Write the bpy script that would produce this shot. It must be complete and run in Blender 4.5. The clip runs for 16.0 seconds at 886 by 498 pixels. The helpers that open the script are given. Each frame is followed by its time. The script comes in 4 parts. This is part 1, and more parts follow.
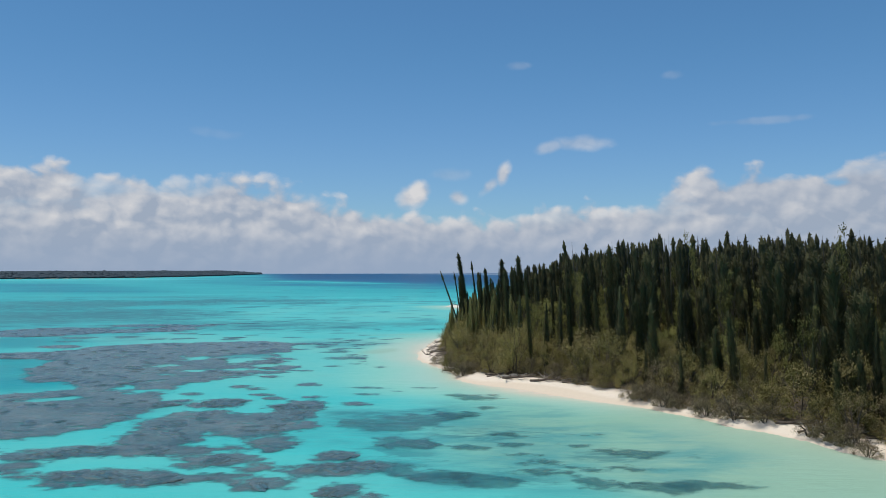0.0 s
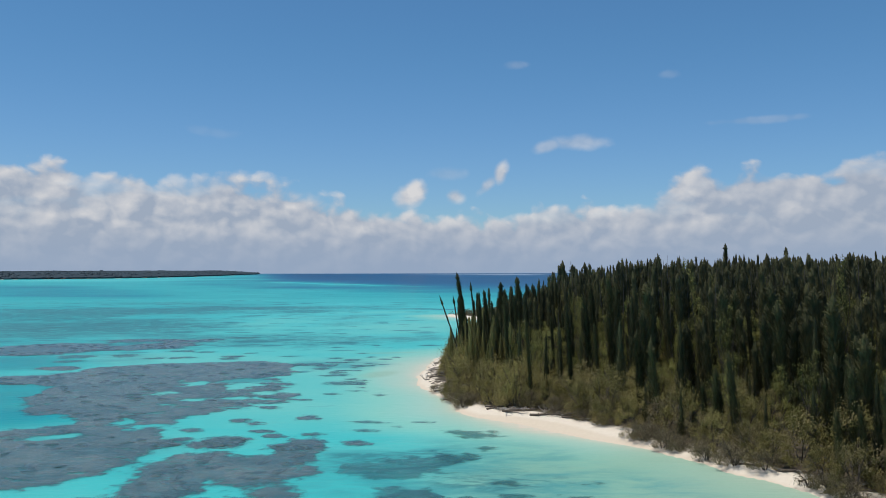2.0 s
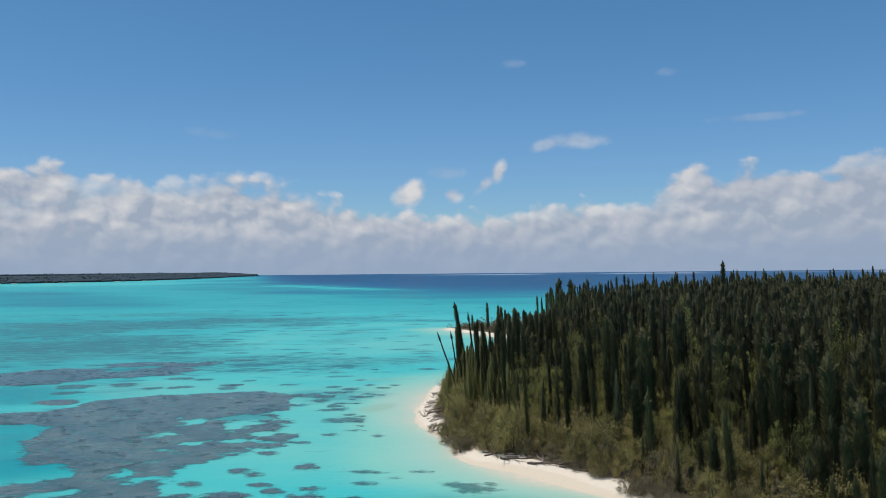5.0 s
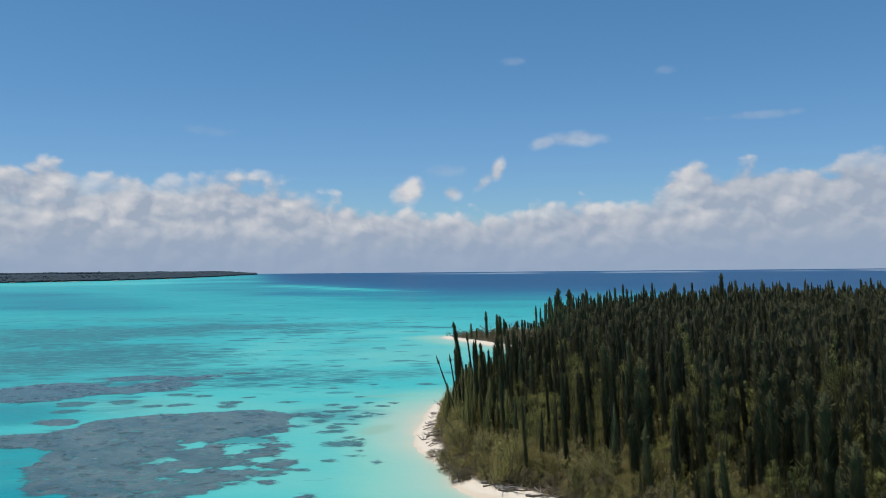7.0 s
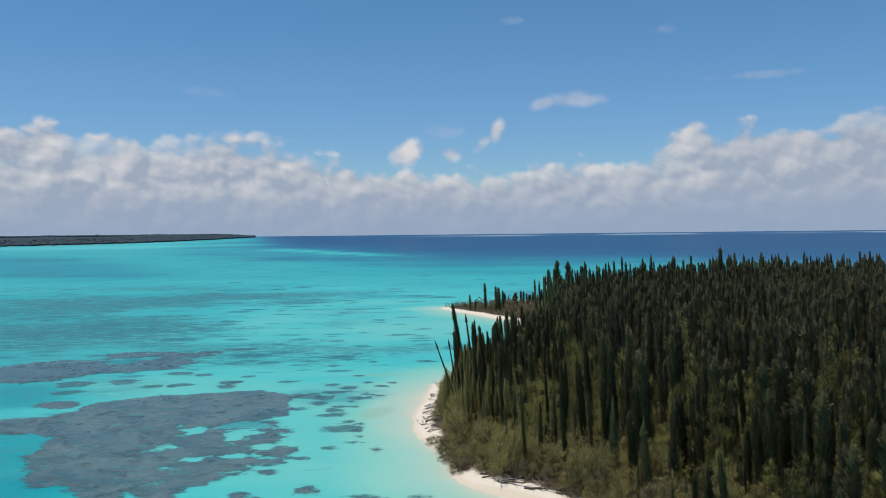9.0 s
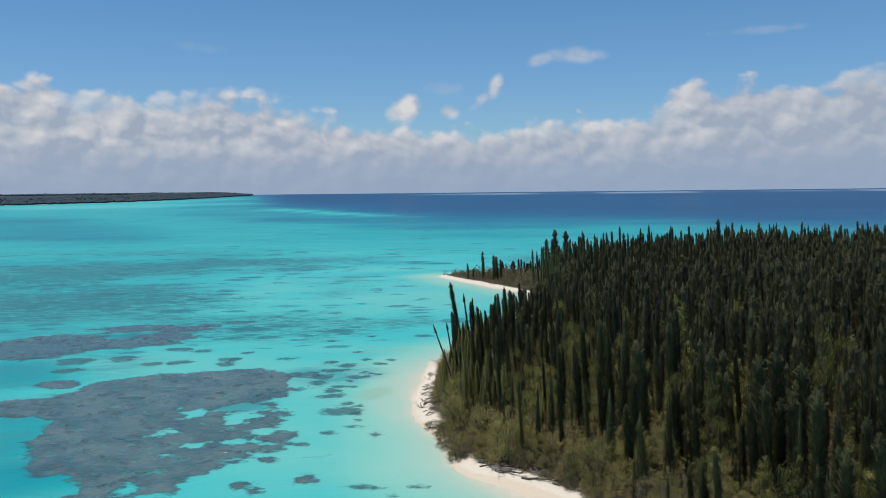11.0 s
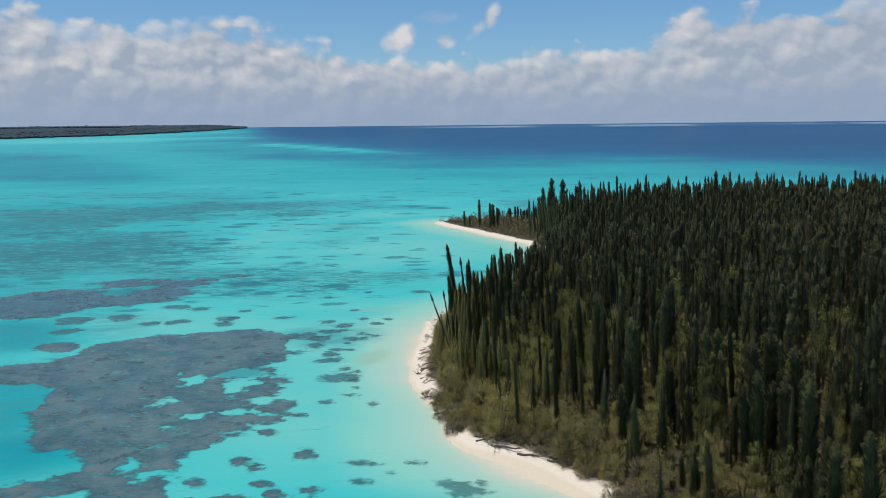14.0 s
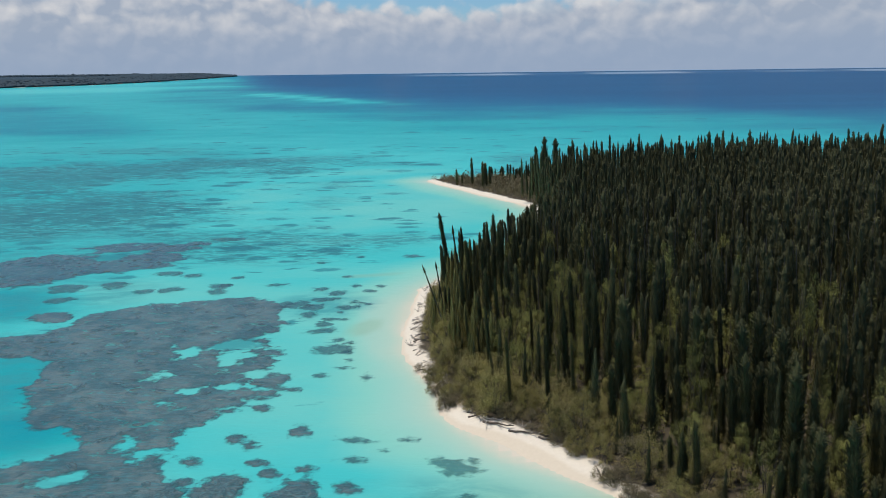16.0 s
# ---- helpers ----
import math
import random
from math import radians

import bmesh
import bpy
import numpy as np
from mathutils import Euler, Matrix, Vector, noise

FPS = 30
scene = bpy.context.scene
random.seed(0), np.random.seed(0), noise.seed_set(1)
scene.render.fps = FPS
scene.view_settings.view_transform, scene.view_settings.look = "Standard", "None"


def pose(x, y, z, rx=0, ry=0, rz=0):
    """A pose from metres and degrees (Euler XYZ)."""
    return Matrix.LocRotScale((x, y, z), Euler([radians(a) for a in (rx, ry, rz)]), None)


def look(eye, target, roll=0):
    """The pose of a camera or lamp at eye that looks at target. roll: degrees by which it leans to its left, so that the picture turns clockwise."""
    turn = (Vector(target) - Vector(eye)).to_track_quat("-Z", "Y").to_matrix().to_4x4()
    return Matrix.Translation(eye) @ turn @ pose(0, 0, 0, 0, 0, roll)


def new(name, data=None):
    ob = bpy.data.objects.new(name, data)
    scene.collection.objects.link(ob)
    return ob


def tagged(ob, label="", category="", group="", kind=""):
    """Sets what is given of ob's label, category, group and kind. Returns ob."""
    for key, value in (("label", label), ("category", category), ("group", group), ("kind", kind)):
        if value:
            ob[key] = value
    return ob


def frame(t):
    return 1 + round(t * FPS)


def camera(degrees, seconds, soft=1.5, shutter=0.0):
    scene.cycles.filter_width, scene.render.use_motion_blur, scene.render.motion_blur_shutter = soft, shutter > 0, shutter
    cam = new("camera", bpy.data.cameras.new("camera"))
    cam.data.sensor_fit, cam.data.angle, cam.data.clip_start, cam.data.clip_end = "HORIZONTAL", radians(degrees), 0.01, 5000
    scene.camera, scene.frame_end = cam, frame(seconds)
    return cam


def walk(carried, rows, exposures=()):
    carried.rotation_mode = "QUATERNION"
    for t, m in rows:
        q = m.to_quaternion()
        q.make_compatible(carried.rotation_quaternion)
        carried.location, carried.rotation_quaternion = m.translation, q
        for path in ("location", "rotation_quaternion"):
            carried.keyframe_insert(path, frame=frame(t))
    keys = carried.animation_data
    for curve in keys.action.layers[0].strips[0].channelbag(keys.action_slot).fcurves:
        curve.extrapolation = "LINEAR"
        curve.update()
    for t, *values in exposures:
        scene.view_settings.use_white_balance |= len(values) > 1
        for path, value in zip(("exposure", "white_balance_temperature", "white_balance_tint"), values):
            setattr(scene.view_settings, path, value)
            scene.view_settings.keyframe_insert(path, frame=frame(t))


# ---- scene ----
cam = camera(56.0, 16.0, soft=0.8)
PATH = [
    (0, (0.193, -0.135, 13.998), (0.163, 1.864, 14.058), -0.1),
    (0.5, (-0.053, -0.052, 15.185), (-0.079, 1.948, 15.241), -0.1),
    (1, (-0.117, -0.175, 16.257), (-0.141, 1.824, 16.314), -0.1),
    (1.5, (0.051, -0.25, 17.154), (0.024, 1.749, 17.214), -0.1),
    (2, (-0.097, -0.263, 18.329), (-0.121, 1.736, 18.387), -0.1),
    (2.5, (-0.15, -0.298, 19.37), (-0.172, 1.701, 19.428), -0.2),
    (3, (-0.054, -0.404, 20.394), (-0.076, 1.595, 20.45), -0.3),
    (3.5, (0.07, -0.423, 21.39), (0.047, 1.576, 21.446), -0.3),
    (4, (-0.009, -0.415, 22.525), (-0.03, 1.584, 22.579), -0.4),
    (4.5, (0.12, -0.462, 23.537), (0.099, 1.537, 23.593), -0.5),
    (7, (0.259, -1.203, 28.941), (0.241, 0.796, 28.992), -0.5),
    (7.5, (0.264, -1.017, 30.073), (0.247, 0.982, 30.103), -0.5),
    (8, (0.277, -0.831, 31.048), (0.26, 1.169, 31.055), -0.5),
    (8.5, (0.306, -0.69, 32.063), (0.29, 1.31, 32.045), -0.6),
    (9, (0.293, -0.554, 33.002), (0.277, 1.445, 32.961), -0.6),
    (11.5, (0.264, -0.01, 38.455), (0.254, 1.983, 38.287), -0.6),
    (12, (0.298, 0.209, 39.335), (0.289, 2.199, 39.142), -0.6),
    (12.5, (0.239, 0.417, 40.484), (0.231, 2.404, 40.262), -0.6),
    (13, (0.221, 0.492, 41.525), (0.215, 2.476, 41.275), -0.6),
    (13.5, (0.307, 0.666, 42.478), (0.301, 2.646, 42.2), -0.7),
    (14, (0.261, 0.816, 43.506), (0.257, 2.793, 43.202), -0.6),
    (14.5, (0.251, 0.92, 44.498), (0.248, 2.892, 44.165), -0.6),
    (15, (0.298, 1.093, 45.565), (0.295, 3.06, 45.203), -0.6),
    (15.5, (0.46, 1.094, 46.551), (0.461, 3.056, 46.16), -0.7),
    (16, (0.394, 1.443, 47.538), (0.406, 3.397, 47.113), -0.7),
]
walk(cam, [(t, look(eye, target, roll)) for t, eye, target, roll in PATH])

# ---- world: sky, cumulus bank along the horizon, one sun ----
world = bpy.data.worlds.new("World")
scene.world = world
world.use_nodes = True
SUN_FROM = Vector((-0.24, -0.06, 1.0)).normalized()


class Nodes:
    """Short hand for building node trees."""

    def __init__(self, tree):
        self.tree = tree

    def add(self, kind):
        return self.tree.nodes.new(kind)

    def link(self, a, b):
        self.tree.links.new(a, b)

    def feed(self, socket, v):
        if isinstance(v, bpy.types.NodeSocket):
            self.link(v, socket)
        elif v is not None:
            socket.default_value = v

    def math(self, op, a, b=None, c=None, clamp=False):
        n = self.add("ShaderNodeMath")
        n.operation, n.use_clamp = op, clamp
        for s, v in zip(n.inputs, (a, b, c)):
            self.feed(s, v)
        return n.outputs[0]

    def step(self, v, lo, hi, a=0.0, b=1.0):
        n = self.add("ShaderNodeMapRange")
        n.interpolation_type = "SMOOTHSTEP"
        for s, x in zip(n.inputs, (v, lo, hi, a, b)):
            self.feed(s, x)
        return n.outputs[0]

    def mix(self, f, a, b, blend="MIX"):
        n = self.add("ShaderNodeMix")
        n.data_type, n.blend_type = "RGBA", blend
        self.feed(n.inputs[0], f)
        self.feed(n.inputs[6], a if isinstance(a, bpy.types.NodeSocket) else (*a, 1))
        self.feed(n.inputs[7], b if isinstance(b, bpy.types.NodeSocket) else (*b, 1))
        return n.outputs[2]

    def noise(self, vec, scale, detail=4.0, rough=0.55, warp=0.0):
        n = self.add("ShaderNodeTexNoise")
        self.feed(n.inputs["Vector"], vec)
        for k, v in (("Scale", scale), ("Detail", detail), ("Roughness", rough), ("Distortion", warp)):
            n.inputs[k].default_value = v
        return n.outputs[0]

    def vec(self, x, y, z=0.0):
        n = self.add("ShaderNodeCombineXYZ")
        for s, v in zip(n.inputs, (x, y, z)):
            self.feed(s, v)
        return n.outputs[0]

    def scaled(self, v, s):
        n = self.add("ShaderNodeMapping")
        self.feed(n.inputs[0], v)
        n.inputs["Scale"].default_value = s
        return n.outputs[0]

    def ramp(self, f, stops):
        n = self.add("ShaderNodeValToRGB")
        self.feed(n.inputs[0], f)
        els = n.color_ramp.elements
        while len(els) < len(stops):
            els.new(0.5)
        for e, (p, c) in zip(els, stops):
            e.position = p
            e.color = (*c, 1) if isinstance(c, tuple) else (c, c, c, 1)
        return n.outputs[0]


W = Nodes(world.node_tree)
sky = W.add("ShaderNodeTexSky")
sky.sky_type, sky.sun_disc = "NISHITA", False
sky.sun_elevation = math.asin(SUN_FROM.z)
sky.sun_rotation = math.atan2(SUN_FROM.x, SUN_FROM.y) % (2 * math.pi)
sky.air_density, sky.dust_density, sky.ozone_density = 1.0, 0.3, 3.0
clear = world.node_tree.nodes["Background"]
clear.inputs[1].default_value = 0.087

# azimuth and rise of each direction, for the clouds
direction = W.add("ShaderNodeSeparateXYZ")
W.link(W.add("ShaderNodeTexCoord").outputs["Generated"], direction.inputs[0])
dx, dy, dz = direction.outputs
az = W.math("ARCTAN2", dx, dy)
el = W.math("DIVIDE", dz, W.math("SQRT", W.math("ADD", W.math("MULTIPLY", dx, dx), W.math("MULTIPLY", dy, dy))))
# a little less green low down, where the air is moist
tint = W.mix(W.step(el, 0.08, 0.30), (0.66, 0.93, 1.19), (0.59, 0.955, 1.15))
W.link(W.mix(1.0, sky.outputs[0], tint, "MULTIPLY"), clear.inputs[0])


def billows(up, along):
    """Rounded cloud heads: large and small cells over soft noise."""
    u, v = W.math("ADD", az, along), W.math("MULTIPLY", W.math("ADD", el, up), 1.25)
    wob = W.noise(W.vec(u, v, 1.7), 30, 4, 0.5)
    at = W.vec(W.math("MULTIPLY_ADD", wob, 0.022, u), W.math("MULTIPLY_ADD", wob, 0.018, v), 0.4)
    total = W.math("MULTIPLY", W.noise(at, 22, 6, 0.5), 0.62)
    for scale, weight in ((32, 0.28), (80, 0.10)):
        cell = W.add("ShaderNodeTexVoronoi")
        cell.feature = "SMOOTH_F1"
        W.link(at, cell.inputs["Vector"])
        cell.inputs["Scale"].default_value, cell.inputs["Smoothness"].default_value = scale, 0.35
        total = W.math("ADD", total, W.math("MULTIPLY", W.math("SUBTRACT", 1.0, cell.outputs["Distance"]), weight))
    return total


puffy, lifted = billows(0.0, 0.0), billows(0.008, -0.006)
broad = W.noise(W.vec(az, W.math("MULTIPLY", el, 2.2), 7.7), 9, 4, 0.55)
# height of the bank's top along the horizon
BANK = [(-0.509, 0.128), (-0.482, 0.125), (-0.449, 0.122), (-0.415, 0.119), (-0.380, 0.118), (-0.351, 0.116), (-0.326, 0.108), (-0.311, 0.101),
        (-0.292, 0.109), (-0.263, 0.123), (-0.241, 0.113), (-0.218, 0.107), (-0.192, 0.103), (-0.143, 0.088), (-0.106, 0.081), (-0.072, 0.074),
        (-0.031, 0.069), (0.016, 0.066), (0.057, 0.067), (0.084, 0.073), (0.107, 0.081), (0.150, 0.090), (0.173, 0.079), (0.203, 0.074),
        (0.228, 0.083), (0.254, 0.109), (0.285, 0.120), (0.313, 0.114), (0.334, 0.124), (0.381, 0.119), (0.426, 0.113), (0.456, 0.126)]
top = W.math("MULTIPLY", W.ramp(W.math("MULTIPLY_ADD", az, 0.8333, 0.5), [(a * 0.8333 + 0.5, h / 0.2) for a, h in BANK]), 0.2)
inside = W.math("SUBTRACT", W.math("ADD", top, W.math("ADD", W.math("MULTIPLY_ADD", puffy, 0.085, -0.044), W.math("MULTIPLY_ADD", broad, 0.02, -0.010))), el)
cover = W.math("MULTIPLY", W.step(inside, -0.004, 0.013), W.math("SUBTRACT", 1.0, W.math("MULTIPLY", W.step(broad, 0.5, 0.68), W.math("MULTIPLY", W.step(el, 0.05, 0.09), 0.45))))
rim = W.math("SUBTRACT", 1.0, W.step(inside, 0.0, 0.045))
# loose puffs: azimuth, rise, half width, half height, slant, thickness
PUFFS = [(-.051, .094, .022, .017, .3, 1), (.002, .092, .013, .010, 0, .8), (.057, .119, .010, .014, .5, .9), (.042, .106, .014, .010, .6, .6),
         (.150, .155, .034, .010, 0, .44), (.113, .151, .020, .008, .2, .42), (.349, .172, .060, .005, 0, .22), (.078, .25, .016, .006, 0, .18),
         (-.28, .164, .036, .007, -.1, .08), (.254, .232, .014, .006, 0, .13), (-.008, .119, .026, .009, 0, .2), (-.215, .102, .010, .010, -.6, .35)]
wisps = None
for a0, e0, ra, re, slant, thick in PUFFS:
    da, de = W.math("SUBTRACT", az, a0), W.math("SUBTRACT", el, e0)
    de = W.math("SUBTRACT", de, W.math("MULTIPLY", da, slant))
    r = W.math("SQRT", W.math("ADD", W.math("POWER", W.math("ABSOLUTE", W.math("DIVIDE", da, ra)), 2), W.math("POWER", W.math("ABSOLUTE", W.math("DIVIDE", de, re)), 2)))
    q = W.math("SUBTRACT", W.math("MULTIPLY_ADD", puffy, 2.0, -0.02), r)
    p = W.math("MULTIPLY", W.step(q, -0.15, 0.75), thick)
    wisps = p if wisps is None else W.math("MAXIMUM", wisps, p)
haze = W.step(el, 0.068, 0.0)
relief = W.math("MULTIPLY", W.math("SUBTRACT", puffy, lifted), 2.6)
lit = W.math("ADD", W.math("MULTIPLY_ADD", W.math("MULTIPLY", rim, W.step(broad, 0.36, 0.62, 0.35, 1.0)), 0.40, 0.34), W.math("ADD", relief, W.math("MULTIPLY_ADD", puffy, 1.5, -0.82)), clamp=True)
lit = W.math("MULTIPLY", W.math("MAXIMUM", lit, W.math("MULTIPLY", wisps, 0.6)), W.step(el, 0.01, 0.08, 0.50, 1.0))
lit = W.math("MULTIPLY", lit, W.step(az, 0.10, 0.50, 1.0, 0.60))
cloud = W.mix(lit, (0.335, 0.400, 0.505), (0.67, 0.67, 0.685))
cloud = W.mix(W.math("MULTIPLY", haze, 0.85), cloud, (0.288, 0.374, 0.518))
glow = W.add("ShaderNodeBackground")
W.link(cloud, glow.inputs[0])
both = W.add("ShaderNodeMixShader")
W.link(W.math("MAXIMUM", W.math("MAXIMUM", cover, wisps), W.step(el, 0.055, 0.03)), both.inputs[0])
W.link(clear.outputs[0], both.inputs[1])
W.link(glow.outputs[0], both.inputs[2])
W.link(both.outputs[0], world.node_tree.nodes["World Output"].inputs[0])

sun = new("sun", bpy.data.lights.new("sun", "SUN"))
sun.data.energy, sun.data.angle, sun.data.color = 3.3, radians(0.53), (1.0, 0.955, 0.89)
sun.matrix_world = look(SUN_FROM * 100, (0, 0, 0))


# ---- materials ----
def material(name, rough=0.7, spec=0.3):
    m = bpy.data.materials.new(name)
    m.use_nodes = True
    n = Nodes(m.node_tree)
    p = m.node_tree.nodes["Principled BSDF"]
    p.inputs["Roughness"].default_value = rough
    p.inputs["Specular IOR Level"].default_value = spec
    return m, n, p


def bump(n, p, height, strength, distance):
    b = n.add("ShaderNodeBump")
    b.inputs["Strength"].default_value, b.inputs["Distance"].default_value = strength, distance
    n.link(height, b.inputs["Height"])
    n.link(b.outputs[0], p.inputs["Normal"])


def attribute(n, name):
    a = n.add("ShaderNodeAttribute")
    a.attribute_name = name
    return a.outputs["Fac"]


def place(n):
    return n.add("ShaderNodeTexCoord").outputs["Object"]


def sea_material():
    m, n, p = material("lagoon_water", 0.30, 0.022)
    at = place(n)
    depth, weed, foam, murk = attribute(n, "depth"), attribute(n, "weed"), attribute(n, "foam"), attribute(n, "murk")
    mott = n.noise(n.scaled(at, (0.02, 0.05, 1)), 1.0, 4)
    d = n.math("MULTIPLY", depth, n.math("MULTIPLY_ADD", mott, 0.9, 0.55))
    body = n.ramp(n.math("POWER", n.math("DIVIDE", d, 30.0, clamp=True), 0.4),
                  [(0.0, (0.66, 0.58, 0.455)), (0.055, (0.54, 0.56, 0.435)), (0.10, (0.40, 0.55, 0.435)), (0.16, (0.305, 0.545, 0.440)), (0.22, (0.220, 0.540, 0.435)),
                   (0.31, (0.062, 0.475, 0.445)), (0.41, (0.016, 0.345, 0.350)), (0.50, (0.010, 0.245, 0.290)), (0.62, (0.007, 0.15, 0.235)),
                   (0.80, (0.004, 0.088, 0.190)), (1.0, (0.003, 0.060, 0.150))])
    body = n.mix(n.math("MULTIPLY", murk, n.math("MULTIPLY_ADD", mott, 0.7, 0.35), clamp=True), body, (0.27, 0.42, 0.29))
    # broad grey-green seagrass meadows
    sep = n.add("ShaderNodeSeparateXYZ")
    n.link(at, sep.inputs[0])
    veil = n.math("MULTIPLY", n.step(n.noise(n.scaled(at, (0.0075, 0.020, 1)), 1.0, 6, 0.6), 0.40, 0.60), n.math("MULTIPLY", n.step(weed, 0.25, 0.75, 0.0, 0.42), n.step(sep.outputs[1], 110, 170)))
    body = n.mix(veil, body, (0.095, 0.285, 0.270))
    shade = attribute(n, "shade")
    mott_fine = n.step(n.noise(n.scaled(at, (0.11, 0.22, 1)), 1.0, 7, 0.68, 0.4), 0.36, 0.64, 0.10, 0.85)
    body = n.mix(n.math("MULTIPLY", shade, mott_fine), body, (0.045, 0.265, 0.275))
    # single dark clumps of seagrass, many where the bed is weedy and few elsewhere
    for size, seed, crowd, tint in ((0.088, 0.0, 2.2, (0.022, 0.160, 0.190)), (0.17, 3.7, 1.2, (0.026, 0.190, 0.215))):
        warp = n.math("MULTIPLY_ADD", n.noise(n.scaled(at, (0.16, 0.30, 1)), 1.0, 4, 0.6), 7.0, -3.5)
        split = n.add("ShaderNodeSeparateXYZ")
        n.link(at, split.inputs[0])
        cell = n.add("ShaderNodeTexVoronoi")
        cell.inputs["Scale"].default_value = size
        n.link(n.vec(n.math("MULTIPLY_ADD", split.outputs[0], 0.62, n.math("MULTIPLY", warp, 0.7)), n.math("MULTIPLY_ADD", warp, 0.45, split.outputs[1]), seed), cell.inputs["Vector"])
        tone = n.add("ShaderNodeSeparateColor")
        n.link(cell.outputs["Color"], tone.inputs[0])
        present = n.math("MULTIPLY", n.math("LESS_THAN", tone.outputs[0], n.math("MULTIPLY", weed, crowd)), n.step(sep.outputs[1], 100, 130))
        reach = n.math("MULTIPLY_ADD", tone.outputs[1], 0.24, 0.15)
        ragged = n.math("MULTIPLY_ADD", n.noise(n.scaled(at, (0.35, 0.9, 1)), 1.0, 6, 0.75, 0.5), 0.9, -0.47)
        blot = n.step(n.math("SUBTRACT", n.math("ADD", cell.outputs["Distance"], ragged), reach), 0.05, -0.09)
        body = n.mix(n.math("MULTIPLY", n.math("MULTIPLY", blot, present), n.math("MULTIPLY_ADD", tone.outputs[2], 0.30, 0.58)), body, tint)
    # thick, almost closed beds
    clump = n.noise(n.scaled(at, (0.20, 0.48, 1)), 1.0, 8, 0.72, 0.8)
    dark = n.math("MULTIPLY", n.step(n.math("ADD", clump, n.math("MULTIPLY", weed, 0.20)), 0.55, 0.66), n.step(weed, 0.35, 0.62, 0.0, 0.78))
    body = n.mix(dark, body, (0.030, 0.150, 0.168))
    body = n.mix(foam, body, (0.75, 0.78, 0.78))
    n.link(body, p.inputs["Base Color"])
    p.inputs["IOR"].default_value = 1.33
    swell = n.noise(n.scaled(at, (0.35, 0.9, 1)), 1.0, 5, 0.62)
    bump(n, p, swell, 0.30, 0.35)
    return m


def sand_material():
    m, n, p = material("beach_sand", 0.85, 0.2)
    at = place(n)
    inland = attribute(n, "inland")
    grain = n.noise(at, 2.2, 6, 0.65)
    base = n.mix(grain, (0.66, 0.56, 0.43), (0.82, 0.72, 0.575))
    wet = n.step(inland, 0.9, 0.0)
    base = n.mix(n.math("MULTIPLY", wet, 0.45), base, (0.60, 0.47, 0.315))
    litter = n.mix(n.noise(at, 0.9, 5, 0.7), (0.035, 0.028, 0.018), (0.12, 0.095, 0.06))
    where = n.step(n.math("ADD", inland, n.math("MULTIPLY_ADD", n.noise(at, 0.5, 5, 0.6), 3.0, -1.5)), 2.4, 3.6)
    n.link(n.mix(where, base, litter), p.inputs["Base Color"])
    bump(n, p, n.noise(at, 5.0, 5, 0.6), 0.5, 0.08)
    return m


def reef_material(name, dark, pale, thick=0.84, teal=(0.060, 0.230, 0.250)):
    m, n, p = material(name, 0.15, 0.45)
    at = place(n)
    rim = attribute(n, "rim")
    a = n.noise(at, 0.13, 7, 0.7)
    b = n.noise(n.scaled(at, (0.55, 1.5, 1)), 1.0, 7, 0.7, 0.4)
    c = n.mix(n.step(a, 0.40, 0.60), dark, pale)
    c = n.mix(n.math("MULTIPLY", n.step(b, 0.46, 0.64), 0.42), c, (0.045, 0.080, 0.078))
    c = n.mix(n.math("MULTIPLY", n.step(n.noise(n.scaled(at, (0.8, 2.6, 1)), 1.0, 6, 0.72), 0.54, 0.68), 0.38), c, (0.24, 0.31, 0.27))
    # teal ripple streaks: water film, plus sky reflection painted into the colour
    c = n.mix(n.math("MULTIPLY", n.step(n.noise(n.scaled(at, (0.28, 1.9, 1)), 1.0, 6, 0.7, 0.3), 0.50, 0.60), 0.55), c, teal)
    # dark lip, then a thin veil of water over the outermost coral
    c = n.mix(n.math("MULTIPLY", n.math("MULTIPLY", n.step(rim, 0.9, 0.3), n.step(rim, -0.3, 0.2)), 0.45), c, (0.035, 0.085, 0.085))
    c = n.mix(n.math("MULTIPLY", n.step(rim, 0.5, -0.5), 0.6), c, teal)
    n.link(c, p.inputs["Base Color"])
    ripple = n.noise(n.scaled(at, (0.7, 3.2, 1)), 1.0, 3, 0.6, 0.3)
    bump(n, p, n.math("ADD", b, n.math("MULTIPLY", ripple, 0.8)), 0.5, 0.22)
    # the rim breaks up into small coral knobs
    knobs = n.noise(n.scaled(at, (0.9, 1.15, 1)), 1.0, 4, 0.55, 0.2)
    solid = n.step(n.math("ADD", rim, n.math("MULTIPLY_ADD", knobs, 2.8, -1.4)), -0.6, 0.6, 0.0, thick)
    # small pools and sunken spots let the water through
    pools = n.step(n.noise(n.scaled(at, (0.26, 0.46, 1)), 1.0, 6, 0.7, 0.6), 0.56, 0.64, 1.0, 0.45)
    solid = n.math("MULTIPLY", solid, pools)
    clear_part = n.add("ShaderNodeBsdfTransparent")
    s = n.add("ShaderNodeMixShader")
    n.link(solid, s.inputs[0])
    n.link(clear_part.outputs[0], s.inputs[1])
    n.link(p.outputs[0], s.inputs[2])
    n.link(s.outputs[0], m.node_tree.nodes["Material Output"].inputs[0])
    return m


